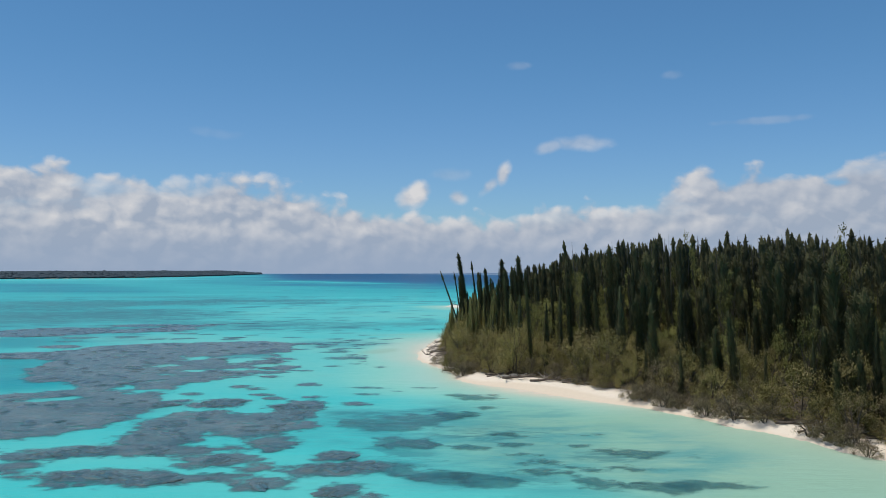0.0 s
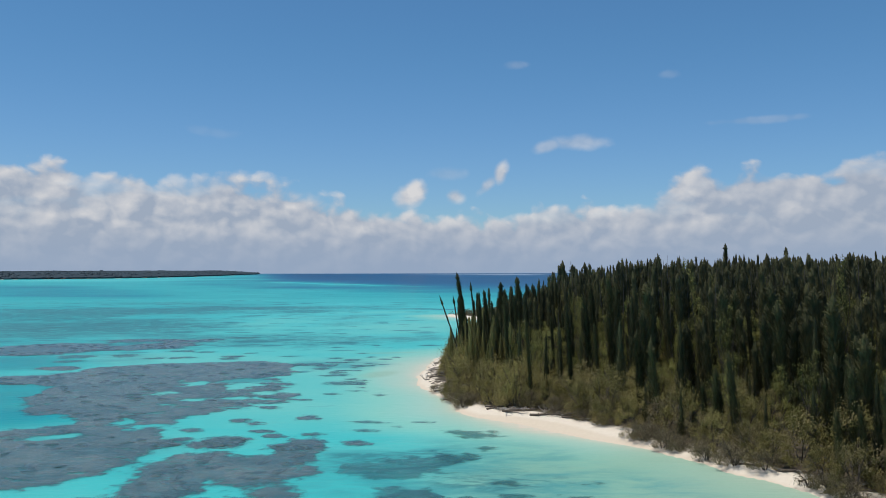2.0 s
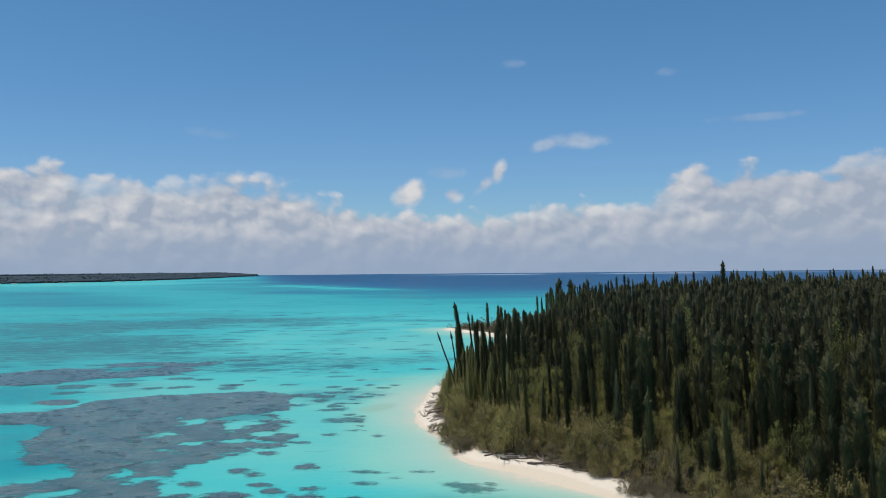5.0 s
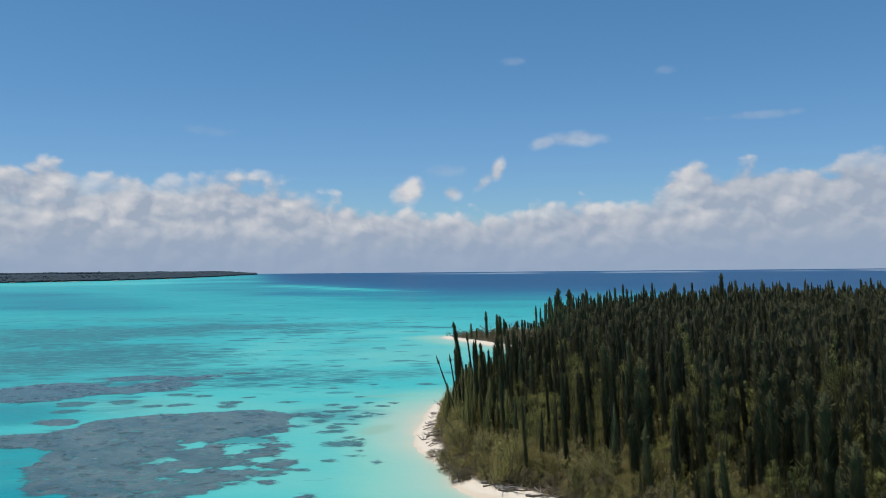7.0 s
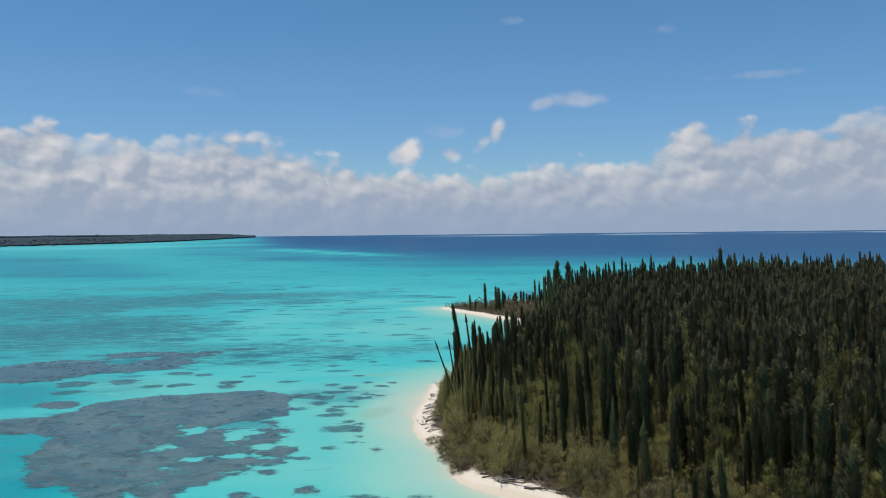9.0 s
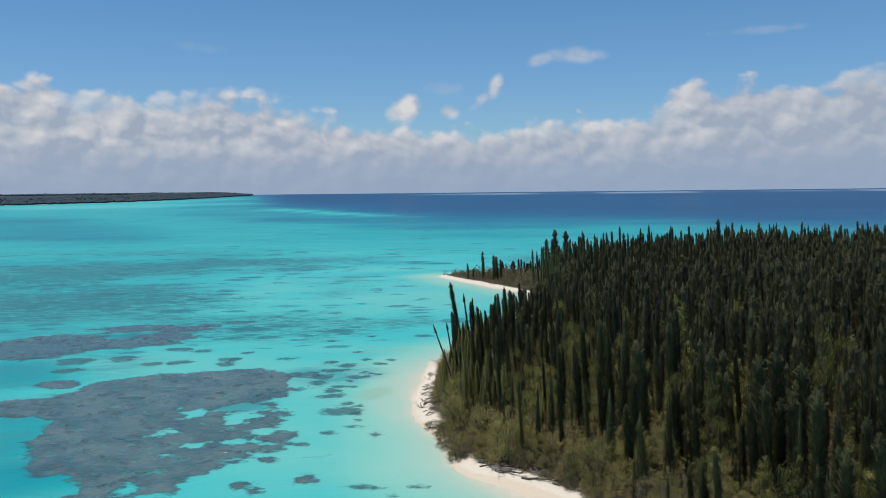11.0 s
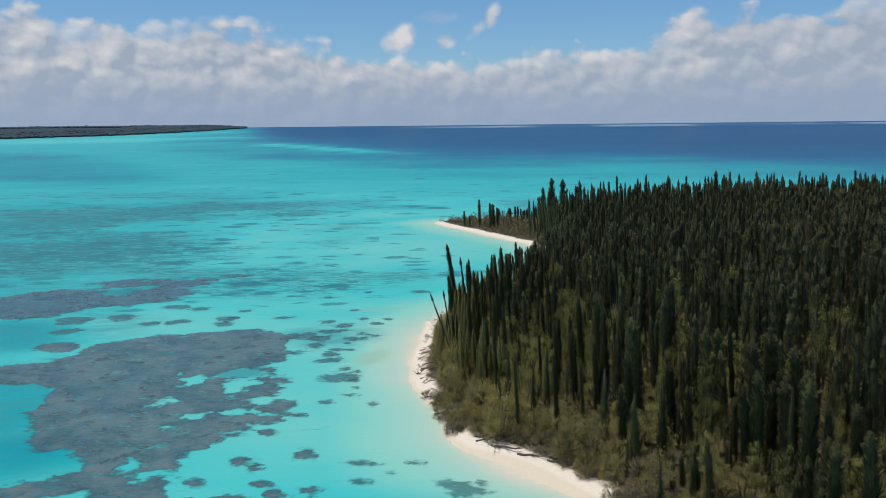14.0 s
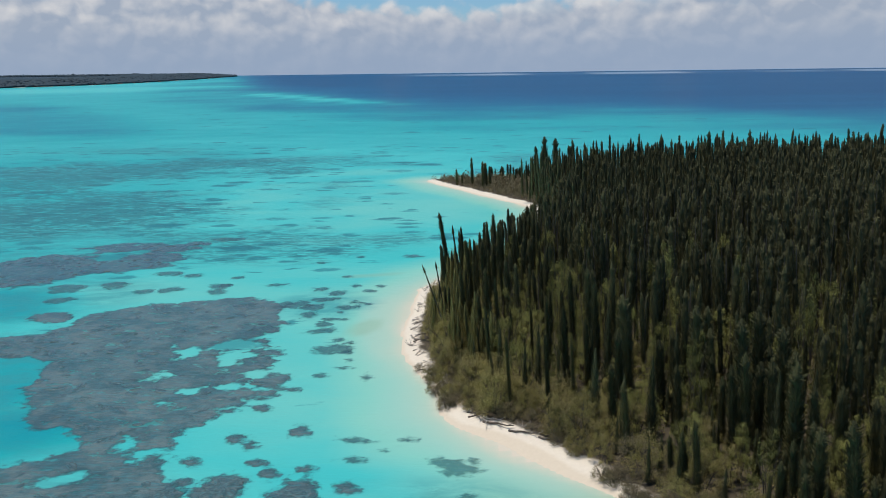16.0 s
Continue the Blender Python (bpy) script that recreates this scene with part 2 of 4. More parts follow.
def foliage_material(name, dark, light, tip=None, rough=0.65, leafy=0.55, grain=1.0):
    m, n, p = material(name, rough, 0.25)
    geo, info = n.add("ShaderNodeNewGeometry"), n.add("ShaderNodeObjectInfo")
    plant = n.math("FRACT", n.math("ADD", attribute(n, "plant"), info.outputs["Random"]))
    f = n.math("MULTIPLY_ADD", geo.outputs["Random Per Island"], leafy, n.math("MULTIPLY", plant, 1 - leafy))
    fine = n.noise(n.scaled(place(n), (4.5, 4.5, 4.5 * grain)), 1.0, 4, 0.7)
    f = n.math("ADD", f, n.math("MULTIPLY_ADD", fine, 0.9, -0.45), clamp=True)
    c = n.mix(f, dark, light)
    if tip:
        c = n.mix(n.step(n.noise(place(n), 0.55, 4, 0.6), 0.44, 0.60, 0.0, 0.65), c, tip)
    n.link(c, p.inputs["Base Color"])
    bump(n, p, n.noise(n.scaled(place(n), (5.0, 5.0, 5.0 * grain)), 1.0, 4, 0.7), 1.0, 0.25)
    # thin leaves let some light through
    t = n.add("ShaderNodeBsdfTranslucent")
    n.link(c, t.inputs[0])
    s = n.add("ShaderNodeMixShader")
    s.inputs[0].default_value = 0.18
    n.link(p.outputs[0], s.inputs[1])
    n.link(t.outputs[0], s.inputs[2])
    n.link(s.outputs[0], m.node_tree.nodes["Material Output"].inputs[0])
    return m


def bark_material(name, dark, light):
    m, n, p = material(name, 0.85, 0.15)
    at = place(n)
    g = n.noise(n.scaled(at, (3.0, 3.0, 1.2)), 1.0, 5, 0.65)
    n.link(n.mix(g, dark, light), p.inputs["Base Color"])
    bump(n, p, g, 0.5, 0.05)
    return m


SEA, SAND, REEF = sea_material(), sand_material(), reef_material("awash_coral", (0.054, 0.108, 0.112), (0.150, 0.198, 0.184))
SUNKEN = reef_material("sunken_coral", (0.060, 0.115, 0.150), (0.105, 0.150, 0.175), 0.72)
WEEDY = reef_material("weedy_coral", (0.035, 0.125, 0.135), (0.070, 0.170, 0.170), 0.62)
GRASSY = reef_material("seagrass", (0.026, 0.150, 0.165), (0.050, 0.195, 0.200), 0.52, (0.055, 0.280, 0.290))
PINE = foliage_material("pine_needles", (0.045, 0.044, 0.017), (0.155, 0.143, 0.057), leafy=0.28, grain=0.35)
YOUNG = foliage_material("young_pine_needles", (0.040, 0.043, 0.018), (0.150, 0.148, 0.066), leafy=0.35, grain=0.5)
OLIVE = foliage_material("olive_leaves", (0.088, 0.081, 0.023), (0.415, 0.350, 0.108), (0.32, 0.245, 0.112), leafy=0.28)
LIME = foliage_material("bright_leaves", (0.080, 0.083, 0.021), (0.375, 0.352, 0.096), leafy=0.35)
DRY = foliage_material("dry_scrub", (0.095, 0.078, 0.042), (0.36, 0.285, 0.165), (0.22, 0.19, 0.085))
SAPLING = foliage_material("sapling_needles", (0.072, 0.069, 0.022), (0.37, 0.315, 0.102), leafy=0.6, grain=0.8)
# greyed, bluish leaf colours: aerial haze painted into the base colour
HAZED_LEAVES = foliage_material("hazed_far_canopy", (0.040, 0.062, 0.074), (0.050, 0.074, 0.086), leafy=0.4)
BARK = bark_material("pine_bark", (0.060, 0.050, 0.040), (0.20, 0.175, 0.145))
TWIG = bark_material("shrub_bark", (0.06, 0.048, 0.036), (0.17, 0.142, 0.112))
BLEACHED = bark_material("bleached_wood", (0.20, 0.17, 0.14), (0.52, 0.47, 0.41))
WRACK = bark_material("dark_driftwood", (0.05, 0.04, 0.032), (0.19, 0.155, 0.125))


# ---- plan helpers ----
rng = np.random.default_rng(7)
_lattice = np.random.default_rng(11).random((256, 256))


def vnoise(x, y):
    xi, yi = np.floor(x).astype(int), np.floor(y).astype(int)
    fx, fy = x - xi, y - yi
    fx, fy = fx * fx * (3 - 2 * fx), fy * fy * (3 - 2 * fy)
    g = lambda i, j: _lattice[(xi + i) & 255, (yi + j) & 255]
    return (g(0, 0) * (1 - fx) + g(1, 0) * fx) * (1 - fy) + (g(0, 1) * (1 - fx) + g(1, 1) * fx) * fy


def fbm(x, y, octaves=4, gain=0.5):
    total, amp, norm = 0.0, 1.0, 0.0
    for k in range(octaves):
        total = total + amp * vnoise(x * 2 ** k + 17.3 * k, y * 2 ** k + 5.1 * k)
        norm += amp
        amp *= gain
    return total / norm - 0.5


def smooth(v, lo, hi):
    t = np.clip((v - lo) / (hi - lo), 0, 1)
    return t * t * (3 - 2 * t)


# waterline of the wooded island: near beach, rounded point, bay, sand spit, far side
SHORE = [(200, -60), (110, -30), (70, 0), (45, 35), (36, 52), (31.6, 61.7), (27.2, 74), (20.4, 87), (15.6, 93.6), (9.8, 101),
         (3.4, 106.5), (0.6, 111), (0.2, 116), (-0.8, 122), (-3.6, 129), (-5.6, 137), (-6.2, 148), (-5.4, 162), (-4, 178), (1, 188), (10, 196), (20, 203), (28, 216),
         (31, 238), (32, 260), (34, 279), (27, 297), (18, 312.5), (8.5, 331), (0.5, 346.5), (-4.5, 357), (-2, 361), (6, 363), (28, 358),
         (52, 345), (80, 330), (150, 324), (220, 326), (290, 320), (330, 290), (340, 200), (300, 0)]


def shore_distance(x, y, ring):
    """Metres from the ring, positive inside it."""
    best, odd = np.full(x.shape, 1e9), np.zeros(x.shape, bool)
    for (x1, y1), (x2, y2) in zip(ring, ring[1:] + ring[:1]):
        ex, ey = x2 - x1, y2 - y1
        t = np.clip(((x - x1) * ex + (y - y1) * ey) / (ex * ex + ey * ey), 0, 1)
        best = np.minimum(best, np.hypot(x - x1 - t * ex, y - y1 - t * ey))
        if y1 != y2:
            odd ^= ((y1 > y) != (y2 > y)) & (x < ex * (y - y1) / ey + x1)
    return np.where(odd, best, -best)


def inland(x, y):
    x, y = np.asarray(x, float), np.asarray(y, float)
    return shore_distance(x, y, SHORE) + 2.2 * fbm(x / 7, y / 7, 3)


def beach_apron(x, y):
    """Extra metres of bared sand where the near beach meets the point, fewer where it narrows nearer by."""
    x, y = np.asarray(x, float), np.asarray(y, float)
    return 2.7 * np.exp(-((x - 9) ** 2 + (y - 97) ** 2) / 98) - 1.5 * np.exp(-((x - 33) ** 2 + (y - 58) ** 2) / 330)


def far_lift(y):
    """The far sea's rise towards the rim of the sheet."""
    return 17.0 * np.clip((y - 2500) / 2490, 0, 1) ** 2


def spread(lo, hi, fine_lo, fine_hi, step, growth=1.09):
    mid = list(np.arange(fine_lo, fine_hi + step / 2, step))
    v, s = fine_hi, step
    while v < hi:
        s *= growth
        v += s
        mid.append(min(v, hi))
    v, s = fine_lo, step
    while v > lo:
        s *= growth
        v -= s
        mid.insert(0, max(v, lo))
    return np.array(mid)


def quad_mesh(name, verts, quads, mat, smooth_faces=False, **values):
    me = bpy.data.meshes.new(name)
    verts, quads = np.asarray(verts, np.float32), np.asarray(quads, np.int32)
    me.vertices.add(len(verts))
    me.vertices.foreach_set("co", verts.ravel())
    me.loops.add(quads.size)
    me.loops.foreach_set("vertex_index", quads.ravel())
    me.polygons.add(len(quads))
    me.polygons.foreach_set("loop_start", np.arange(0, quads.size, 4, dtype=np.int32))
    me.polygons.foreach_set("use_smooth", np.full(len(quads), smooth_faces))
    for k, v in values.items():
        me.attributes.new(k, "FLOAT", "POINT").data.foreach_set("value", np.asarray(v, np.float32).ravel())
    me.materials.append(mat)
    me.update(calc_edges=True)
    me.validate()
    return me


def grid(xs, ys):
    gx, gy = np.meshgrid(xs, ys)
    i = np.arange(len(xs) * len(ys)).reshape(len(ys), len(xs))
    quads = np.stack([i[:-1, :-1], i[:-1, 1:], i[1:, 1:], i[1:, :-1]], -1).reshape(-1, 4)
    return gx.ravel(), gy.ravel(), quads


def blobs(x, y, ellipses):
    """Metres inside a union of ellipses (x, y, half sizes, turn in degrees)."""
    best = np.full(x.shape, -1e9)
    for cx, cy, rx, ry, turn in ellipses:
        c, s = math.cos(radians(turn)), math.sin(radians(turn))
        u, v = (x - cx) * c + (y - cy) * s, -(x - cx) * s + (y - cy) * c
        best = np.maximum(best, (1 - np.hypot(u / rx, v / ry)) * min(rx, ry))
    return best


# ---- sea ----
def build_sea():
    x, y, quads = grid(spread(-5000, 5000, -125, 60, 1.6), spread(-900, 4990, 48, 380, 1.6))
    s = -shore_distance(x, y, SHORE) - beach_apron(x, y) + 2.5 * fbm(x / 9, y / 9, 3)
    s = np.maximum(s, 0)
    depth = 0.050 * s + 0.0022 * np.minimum(s, 18) ** 1.9
    depth = np.minimum(depth, 1.40 + 1.3 * fbm(x / 70, y / 45, 3))
    # sandy shoal off the point and along the near beach, a deeper pool beside the reef
    depth *= 1 - 0.48 * smooth(blobs(x, y, [(-7, 152, 9.5, 26, 4)]) + 1.5 * fbm(x / 6, y / 6, 2), 0, 3)
    depth *= 1 - 0.60 * smooth(blobs(x, y, [(30, 56, 22, 26, 20), (10, 98, 15, 7, -42)]), 0, 7)
    depth += 2.7 * smooth(blobs(x, y, [(-82, 124, 24, 22, 10), (-74, 138, 10, 10, 0), (-100, 170, 22, 14, 0), (-60, 107, 15, 9, 0)]) + 3 * fbm(x / 10, y / 10, 2), -4, 6)
    depth += 1.3 * smooth(-x + 25 * fbm(x / 50, y / 50, 3), 62, 130) * (1 - smooth(y, 420, 560))
    depth += 2.0 * smooth(blobs(x, y, [(-430, 880, 340, 100, -55), (-620, 1180, 200, 90, -50)]) + 30 * fbm(x / 80, y / 80, 3), -20, 60)
    far = y + 0.9 * np.maximum(x, 0) + 40 * fbm(x / 120, y / 120, 3)
    depth += 1.5 * smooth(far, 300, 700)
    # the drop to the open sea runs away to the left
    edge = np.interp(x, (-1100, -720, -440, -160, -60, 19, 160, 300, 370), (4900, 3300, 2050, 1430, 1190, 1030, 1000, 830, 680)) + 110 * fbm(x / 300, y / 110, 4)
    depth += 2.0 * smooth(y - 0.66 * edge, -100, 140) * (0.3 + 1.7 * smooth(fbm(x / 260, y / 55, 4), -0.12, 0.12))
    depth += 2.6 * smooth(y - edge, -260, 30) + 10 * smooth(y - edge, -60, 300) + 14 * smooth(y - edge, 150, 900)
    depth *= 1 + 0.9 * smooth(y - edge, 0, 200) * fbm(x / 500, y / 60, 4)
    # a pale bar of sand along the drop, and shallows before the far island
    depth *= 1 - 0.72 * smooth(blobs(x, y, [(-245, 1500, 400, 50, -61), (-120, 1240, 150, 40, -50)]) + 18 * fbm(x / 60, y / 60, 3), 0, 26)
    depth *= 1 - 0.50 * smooth(blobs(x, y, [(-900, 2350, 700, 520, 30), (-1050, 3400, 330, 1100, 0)]), 0, 300)
    depth += 1.9 * smooth(blobs(x, y, [(-560, 1120, 110, 70, -20), (-330, 690, 120, 38, -8), (-190, 1050, 70, 110, 40)]) + 22 * fbm(x / 60, y / 40, 3), -10, 30)
    weed = 0.30 * smooth(s, 14, 40) * smooth(y, 165, 215) * (1 - smooth(y, 430, 600)) * (0.35 + 1.3 * smooth(fbm(x / 60, y / 45, 3), -0.2, 0.2))
    weed += 0.21 * smooth(blobs(x, y, [(-105, 415, 60, 48, -10), (-205, 515, 95, 34, -6), (-150, 375, 60, 26, -5), (-120, 290, 75, 32, -4), (-125, 245, 50, 18, 0)]) + 14 * fbm(x / 30, y / 22, 3), -4, 16)
    weed += 0.48 * smooth(blobs(x, y, [(-6, 82, 13, 9, 20), (0, 89, 13, 4, 5), (4, 73, 11, 8, 10), (12, 64, 9, 6, 0), (3, 57, 13, 6, 0), (-6, 64, 10, 8, 0)]) + 4 * fbm(x / 6, y / 5, 3), 0, 5)
    weed += 0.08 * smooth(-x, 50, 110) * smooth(y, 170, 230) * (1 - smooth(y, 420, 560))
    weed += 0.05 * smooth(s, 10, 16)
    weed = np.clip(weed, 0, 1) * (1 - smooth(y - edge, -80, 40))
    foam = smooth(y, 4250, 4330) * (1 - smooth(y, 4400, 4520)) * smooth(x, -350, 350) * (0.06 + 0.34 * smooth(fbm(x / 300, y / 900, 3), -0.1, 0.15))
    murk = smooth(blobs(x, y, [(26, 66, 26, 30, 25), (8, 72, 16, 24, 0)]), 0, 12)
    murk = np.maximum(murk, 0.75 * smooth(blobs(x, y, [(-13.4, 151.5, 2.8, 5.5, -15), (-15, 192, 7, 1.6, 12)]) + 1.2 * fbm(x / 3, y / 3, 3), -0.8, 1.2))
    # thin seagrass and rubble round the reefs and off the near beach
    shade = 0.85 * smooth(blobs(x, y, [(-60, 84, 34, 22, 0), (-78, 128, 20, 30, 0), (-72, 112, 18, 16, 0), (-100, 172, 44, 26, 20), (-110, 230, 40, 30, 0)]) + 5 * fbm(x / 14, y / 12, 3), -2, 9)
    shade = np.maximum(shade, 0.85 * smooth(blobs(x, y, [(-2, 80, 18, 14, 12), (7, 66, 18, 15, 0), (-23, 168, 12, 12, 10)]) + 4 * fbm(x / 8, y / 7, 3), -1, 6))
    z = far_lift(y)
    me = quad_mesh("sea", np.stack([x, y, z], -1), quads, SEA, True, depth=depth, weed=weed, foam=foam, murk=murk, shade=shade)
    return tagged(new("water", me), "clear turquoise lagoon with darker seagrass, deep blue far out", "sea", kind="structure")


build_sea()


# ---- island ground with its beaches ----
def ground_height(x, y):
    s = inland(x, y) + 0.6 * beach_apron(x, y)
    z = np.where(s < 0, 0.10 * s, 1.2 * (1 - np.exp(-np.maximum(s, 0) / 2.6)) + 0.010 * np.maximum(s - 6, 0))
    return np.clip(z, -0.8, 2.6) + 0.25 * fbm(np.asarray(x) / 5, np.asarray(y) / 5, 3) * (s > 3.5), s - 0.6 * beach_apron(x, y)


def build_ground():
    x, y, quads = grid(spread(-30, 350, -16, 50, 0.7, 1.05), spread(-70, 405, 55, 215, 0.8, 1.02))
    z, s = ground_height(x, y)
    keep = (s[quads] > -6).any(axis=1)
    used, flat = np.unique(quads[keep], return_inverse=True)
    me = quad_mesh("ground", np.stack([x, y, z], -1)[used], flat.reshape(-1, 4), SAND, True, inland=s[used])
    return tagged(new("ground", me), "pale sand beach rising to dark leaf litter", "ground", kind="structure")


build_ground()


# ---- reefs, awash at the surface ----
def mound_mesh(r):
    """A low, knobbly hump of coral."""
    verts, quads = [], []
    for k in range(4):
        for j in range(9):
            a = 6.2832 * j / 9
            n = (1.0, 0.82, 0.5, 0.06)[k] * (0.75 + 0.5 * r.random())
            verts.append((math.cos(a) * n, math.sin(a) * n, (0.0, 0.10, 0.20, 0.22)[k] * (0.7 + 0.6 * r.random())))
    for k in range(3):
        for j in range(9):
            a, b = k * 9 + j, k * 9 + (j + 1) % 9
            quads.append((a, b, b + 9, a + 9))
    return quad_mesh("coral_mound", np.array(verts), np.array(quads), REEF, True, rim=np.full(len(verts), 5.0))


mr = random.Random(3)
MOUNDS = [mound_mesh(mr) for _ in range(6)]


def reef(name, label, ellipses, holes=(), step=0.55, ragged=2.4, mounds=30, mat=REEF, category="reef", group="reefs in the lagoon"):
    x0, x1 = min(e[0] - max(e[2:4]) for e in ellipses) - 3, max(e[0] + max(e[2:4]) for e in ellipses) + 3
    y0, y1 = min(e[1] - max(e[2:4]) for e in ellipses) - 3, max(e[1] + max(e[2:4]) for e in ellipses) + 3
    x, y, quads = grid(np.arange(x0, x1, step), np.arange(y0, y1, step))
    wx, wy = x + ragged * 2.2 * fbm(x / 6 + 31, y / 6, 4, 0.65), y + ragged * (1.6 * fbm(x / 6, y / 5 + 47, 4, 0.65) + 1.5 * fbm(x / 3.4 + 13, y / 9, 3, 0.6))
    f = blobs(wx, wy, ellipses) + ragged * 2.0 * fbm(x / 7, y / 5, 4, 0.6) + 1.3 * ragged * fbm(x / 2.2, y / 1.5, 4, 0.65) + 1.6 * fbm(x / 1.3 + 5, y / 0.9, 3, 0.7)
    if holes:
        f = np.minimum(f, -blobs(wx, wy, list(holes)) + 3.4 * fbm(x / 2.2 + 9, y / 1.7, 4, 0.65))
    z = 0.03 + np.clip(0.03 * f, 0, 0.06) + np.where(f > 0.5, 0.08 * fbm(x / 0.9, y / 0.9, 3), 0)
    keep = (f[quads] > -2.0).any(axis=1)
    used, flat = np.unique(quads[keep], return_inverse=True)
    cx, cy = (x0 + x1) / 2, (y0 + y1) / 2
    me = quad_mesh(name, np.stack([x - cx, y - cy, z], -1)[used], flat.reshape(-1, 4), mat, True, rim=f[used])
    ob = tagged(new(name, me), label, category, group)
    ob.location = (cx, cy, 0)
    spots = np.flatnonzero((f > 1.2) & (f < 9))
    for i in mr.choices(list(spots), k=mounds) if mounds and len(spots) else ():
        lump = new("coral_mound", mr.choice(MOUNDS))
        lump.parent = ob
        lump.matrix_basis = Matrix.Translation((x[i] - cx, y[i] - cy, z[i] - 0.03)) @ Matrix.Rotation(mr.random() * 6.28, 4, "Z") @ Matrix.Diagonal((0.5 + mr.random(), 0.4 + 0.5 * mr.random(), 0.25 + 0.35 * mr.random(), 1))
    return ob


reef("reef_flat", "broad grey-brown coral reef flat with turquoise pools",
     [(-50.7, 154.8, 20.6, 16.2, 0), (-42.1, 162.4, 11.1, 11.1, 0), (-60.5, 146.4, 13.4, 13.0, 0), (-72.9, 143.9, 9.8, 7.0, 0), (-49.6, 131.9, 16.2, 19.9, 0), (-37.5, 126.3, 7.6, 13.6, 0), (-59.0, 126.9, 5.5, 6.5, 0), (-52.8, 114.5, 5.9, 5.8, 0), (-41.9, 112.7, 10.9, 9.0, 0), (-36.0, 116.8, 7.9, 5.6, 0), (-41.3, 104.9, 6.0, 5.6, 0), (-36.4, 103.8, 1.1, 2.8, 0), (-45.1, 95.5, 10.4, 4.7, 0), (-47.3, 91.5, 8.0, 5.5, 0), (-38.6, 94.1, 4.9, 6.9, 0), (-31.0, 133.8, 3.6, 3.9, 0), (-26.1, 124.3, 2.4, 3.6, 0), (-25.8, 118.8, 1.8, 1.8, 0), (-31.2, 119.0, 3.4, 2.2, 0), (-31.8, 141.9, 2.5, 3.1, 0), (-39.7, 81.5, 8.1, 12.5, 0), (-36.2, 88.7, 4.8, 6.8, 0)],
     [(-35.2, 141.8, 4.5, 2.8, 0), (-34.9, 135.7, 1.8, 4.8, 0), (-43.1, 138.2, 1.9, 2.9, 0), (-43.9, 127.0, 1.6, 2.0, 0), (-37.6, 120.8, 1.6, 1.4, 0), (-46.7, 141.9, 0.7, 0.9, 0), (-29.1, 127.8, 2.8, 2.1, 0), (-43.9, 93.3, 2.6, 1.4, 0), (-40.7, 102.4, 1.1, 1.4, 0), (-39.2, 116.0, 0.8, 1.5, 0), (-37.2, 100.3, 2.2, 1.1, 0), (-31.6, 122.3, 1.8, 1.6, 0)],
     0.45, ragged=1.65, mounds=160)
reef("reef_flat", "distant purplish-grey reef flat under shallow water",
     [(-98.8, 202.2, 16.3, 16.2, 0), (-83.7, 205.2, 14.4, 9.3, 0), (-74.0, 213.9, 9.3, 5.4, 0), (-80.9, 225.4, 16.6, 6.0, 0), (-69.3, 230.5, 4.8, 3.1, 0), (-97.5, 190.1, 9.4, 6.5, 0)],
     [(-85.8, 213.8, 4.5, 2.7, 0), (-79.9, 220.2, 2.5, 2.8, 0), (-95.0, 221.8, 3.1, 2.2, 0)],
     0.6, ragged=2.6, mounds=80, mat=SUNKEN)
reef("reef_patch", "grey coral patch with lobed edges near the beach",
     [(-25.3, 79.2, 5.4, 5.4, 0), (-24.6, 72.7, 3.7, 6.1, 0), (-18.1, 78.2, 5.6, 7.0, 0), (-16.5, 87.8, 2.8, 5.9, 0), (-14.8, 68.8, 1.8, 3.4, 0)], ragged=1.3, step=0.4)
reef("reef_patch", "small oval coral patch on pale sand",
     [(-25.2, 91.0, 3.0, 2.8, 0), (-24.1, 84.0, 1.7, 2.0, 0)], ragged=0.7, step=0.4)
reef("reef_patch", "long low coral patch, wave-rippled",
     [(-25.3, 66.2, 10.1, 2.1, 0), (-17.1, 62.9, 3.6, 2.6, 0), (-14.3, 60.8, 1.3, 1.6, 0), (-32.2, 64.8, 2.6, 2.0, 0), (-32.1, 60.3, 1.7, 1.6, 0)], ragged=1.1, step=0.4)
reef("reef_patch", "narrow coral ridge lying across pale sand",
     [(-24.7, 57.6, 5.1, 1.9, 0), (-20.6, 56.5, 2.3, 2.0, 0), (-16.7, 57.1, 3.5, 1.1, 0), (-12.9, 55.8, 2.3, 1.6, 0), (-25.7, 55.5, 1.9, 0.9, 0)], ragged=0.8, step=0.4)
reef("reef_patch", "small curved coral patch on pale sand",
     [(-9.2, 64.3, 1.8, 2.0, 0), (-6.7, 61.1, 2.1, 2.1, 0), (-8.2, 59.9, 3.4, 2.2, 0)], ragged=0.7, step=0.4)
reef("reef_patch", "rounded grey coral patch on pale sand",
     [(-7.0, 54.4, 1.6, 2.0, 0), (-5.7, 52.6, 1.0, 1.1, 0)], ragged=0.7, step=0.4)
reef("reef_patch", "rounded grey coral patch on pale sand",
     [(-25.7, 89.3, 3.0, 2.4, 0)], ragged=0.8, step=0.4)
reef("reef_patch", "rounded grey coral patch on pale sand",
     [(-31.5, 89.3, 2.1, 2.1, 0)], ragged=0.8, step=0.4)
reef("reef_patch", "lobed grey coral patch on pale sand",
     [(-17.1, 88.6, 2.7, 2.3, 0), (-16.1, 90.7, 1.3, 1.4, 0)], ragged=0.8, step=0.4)
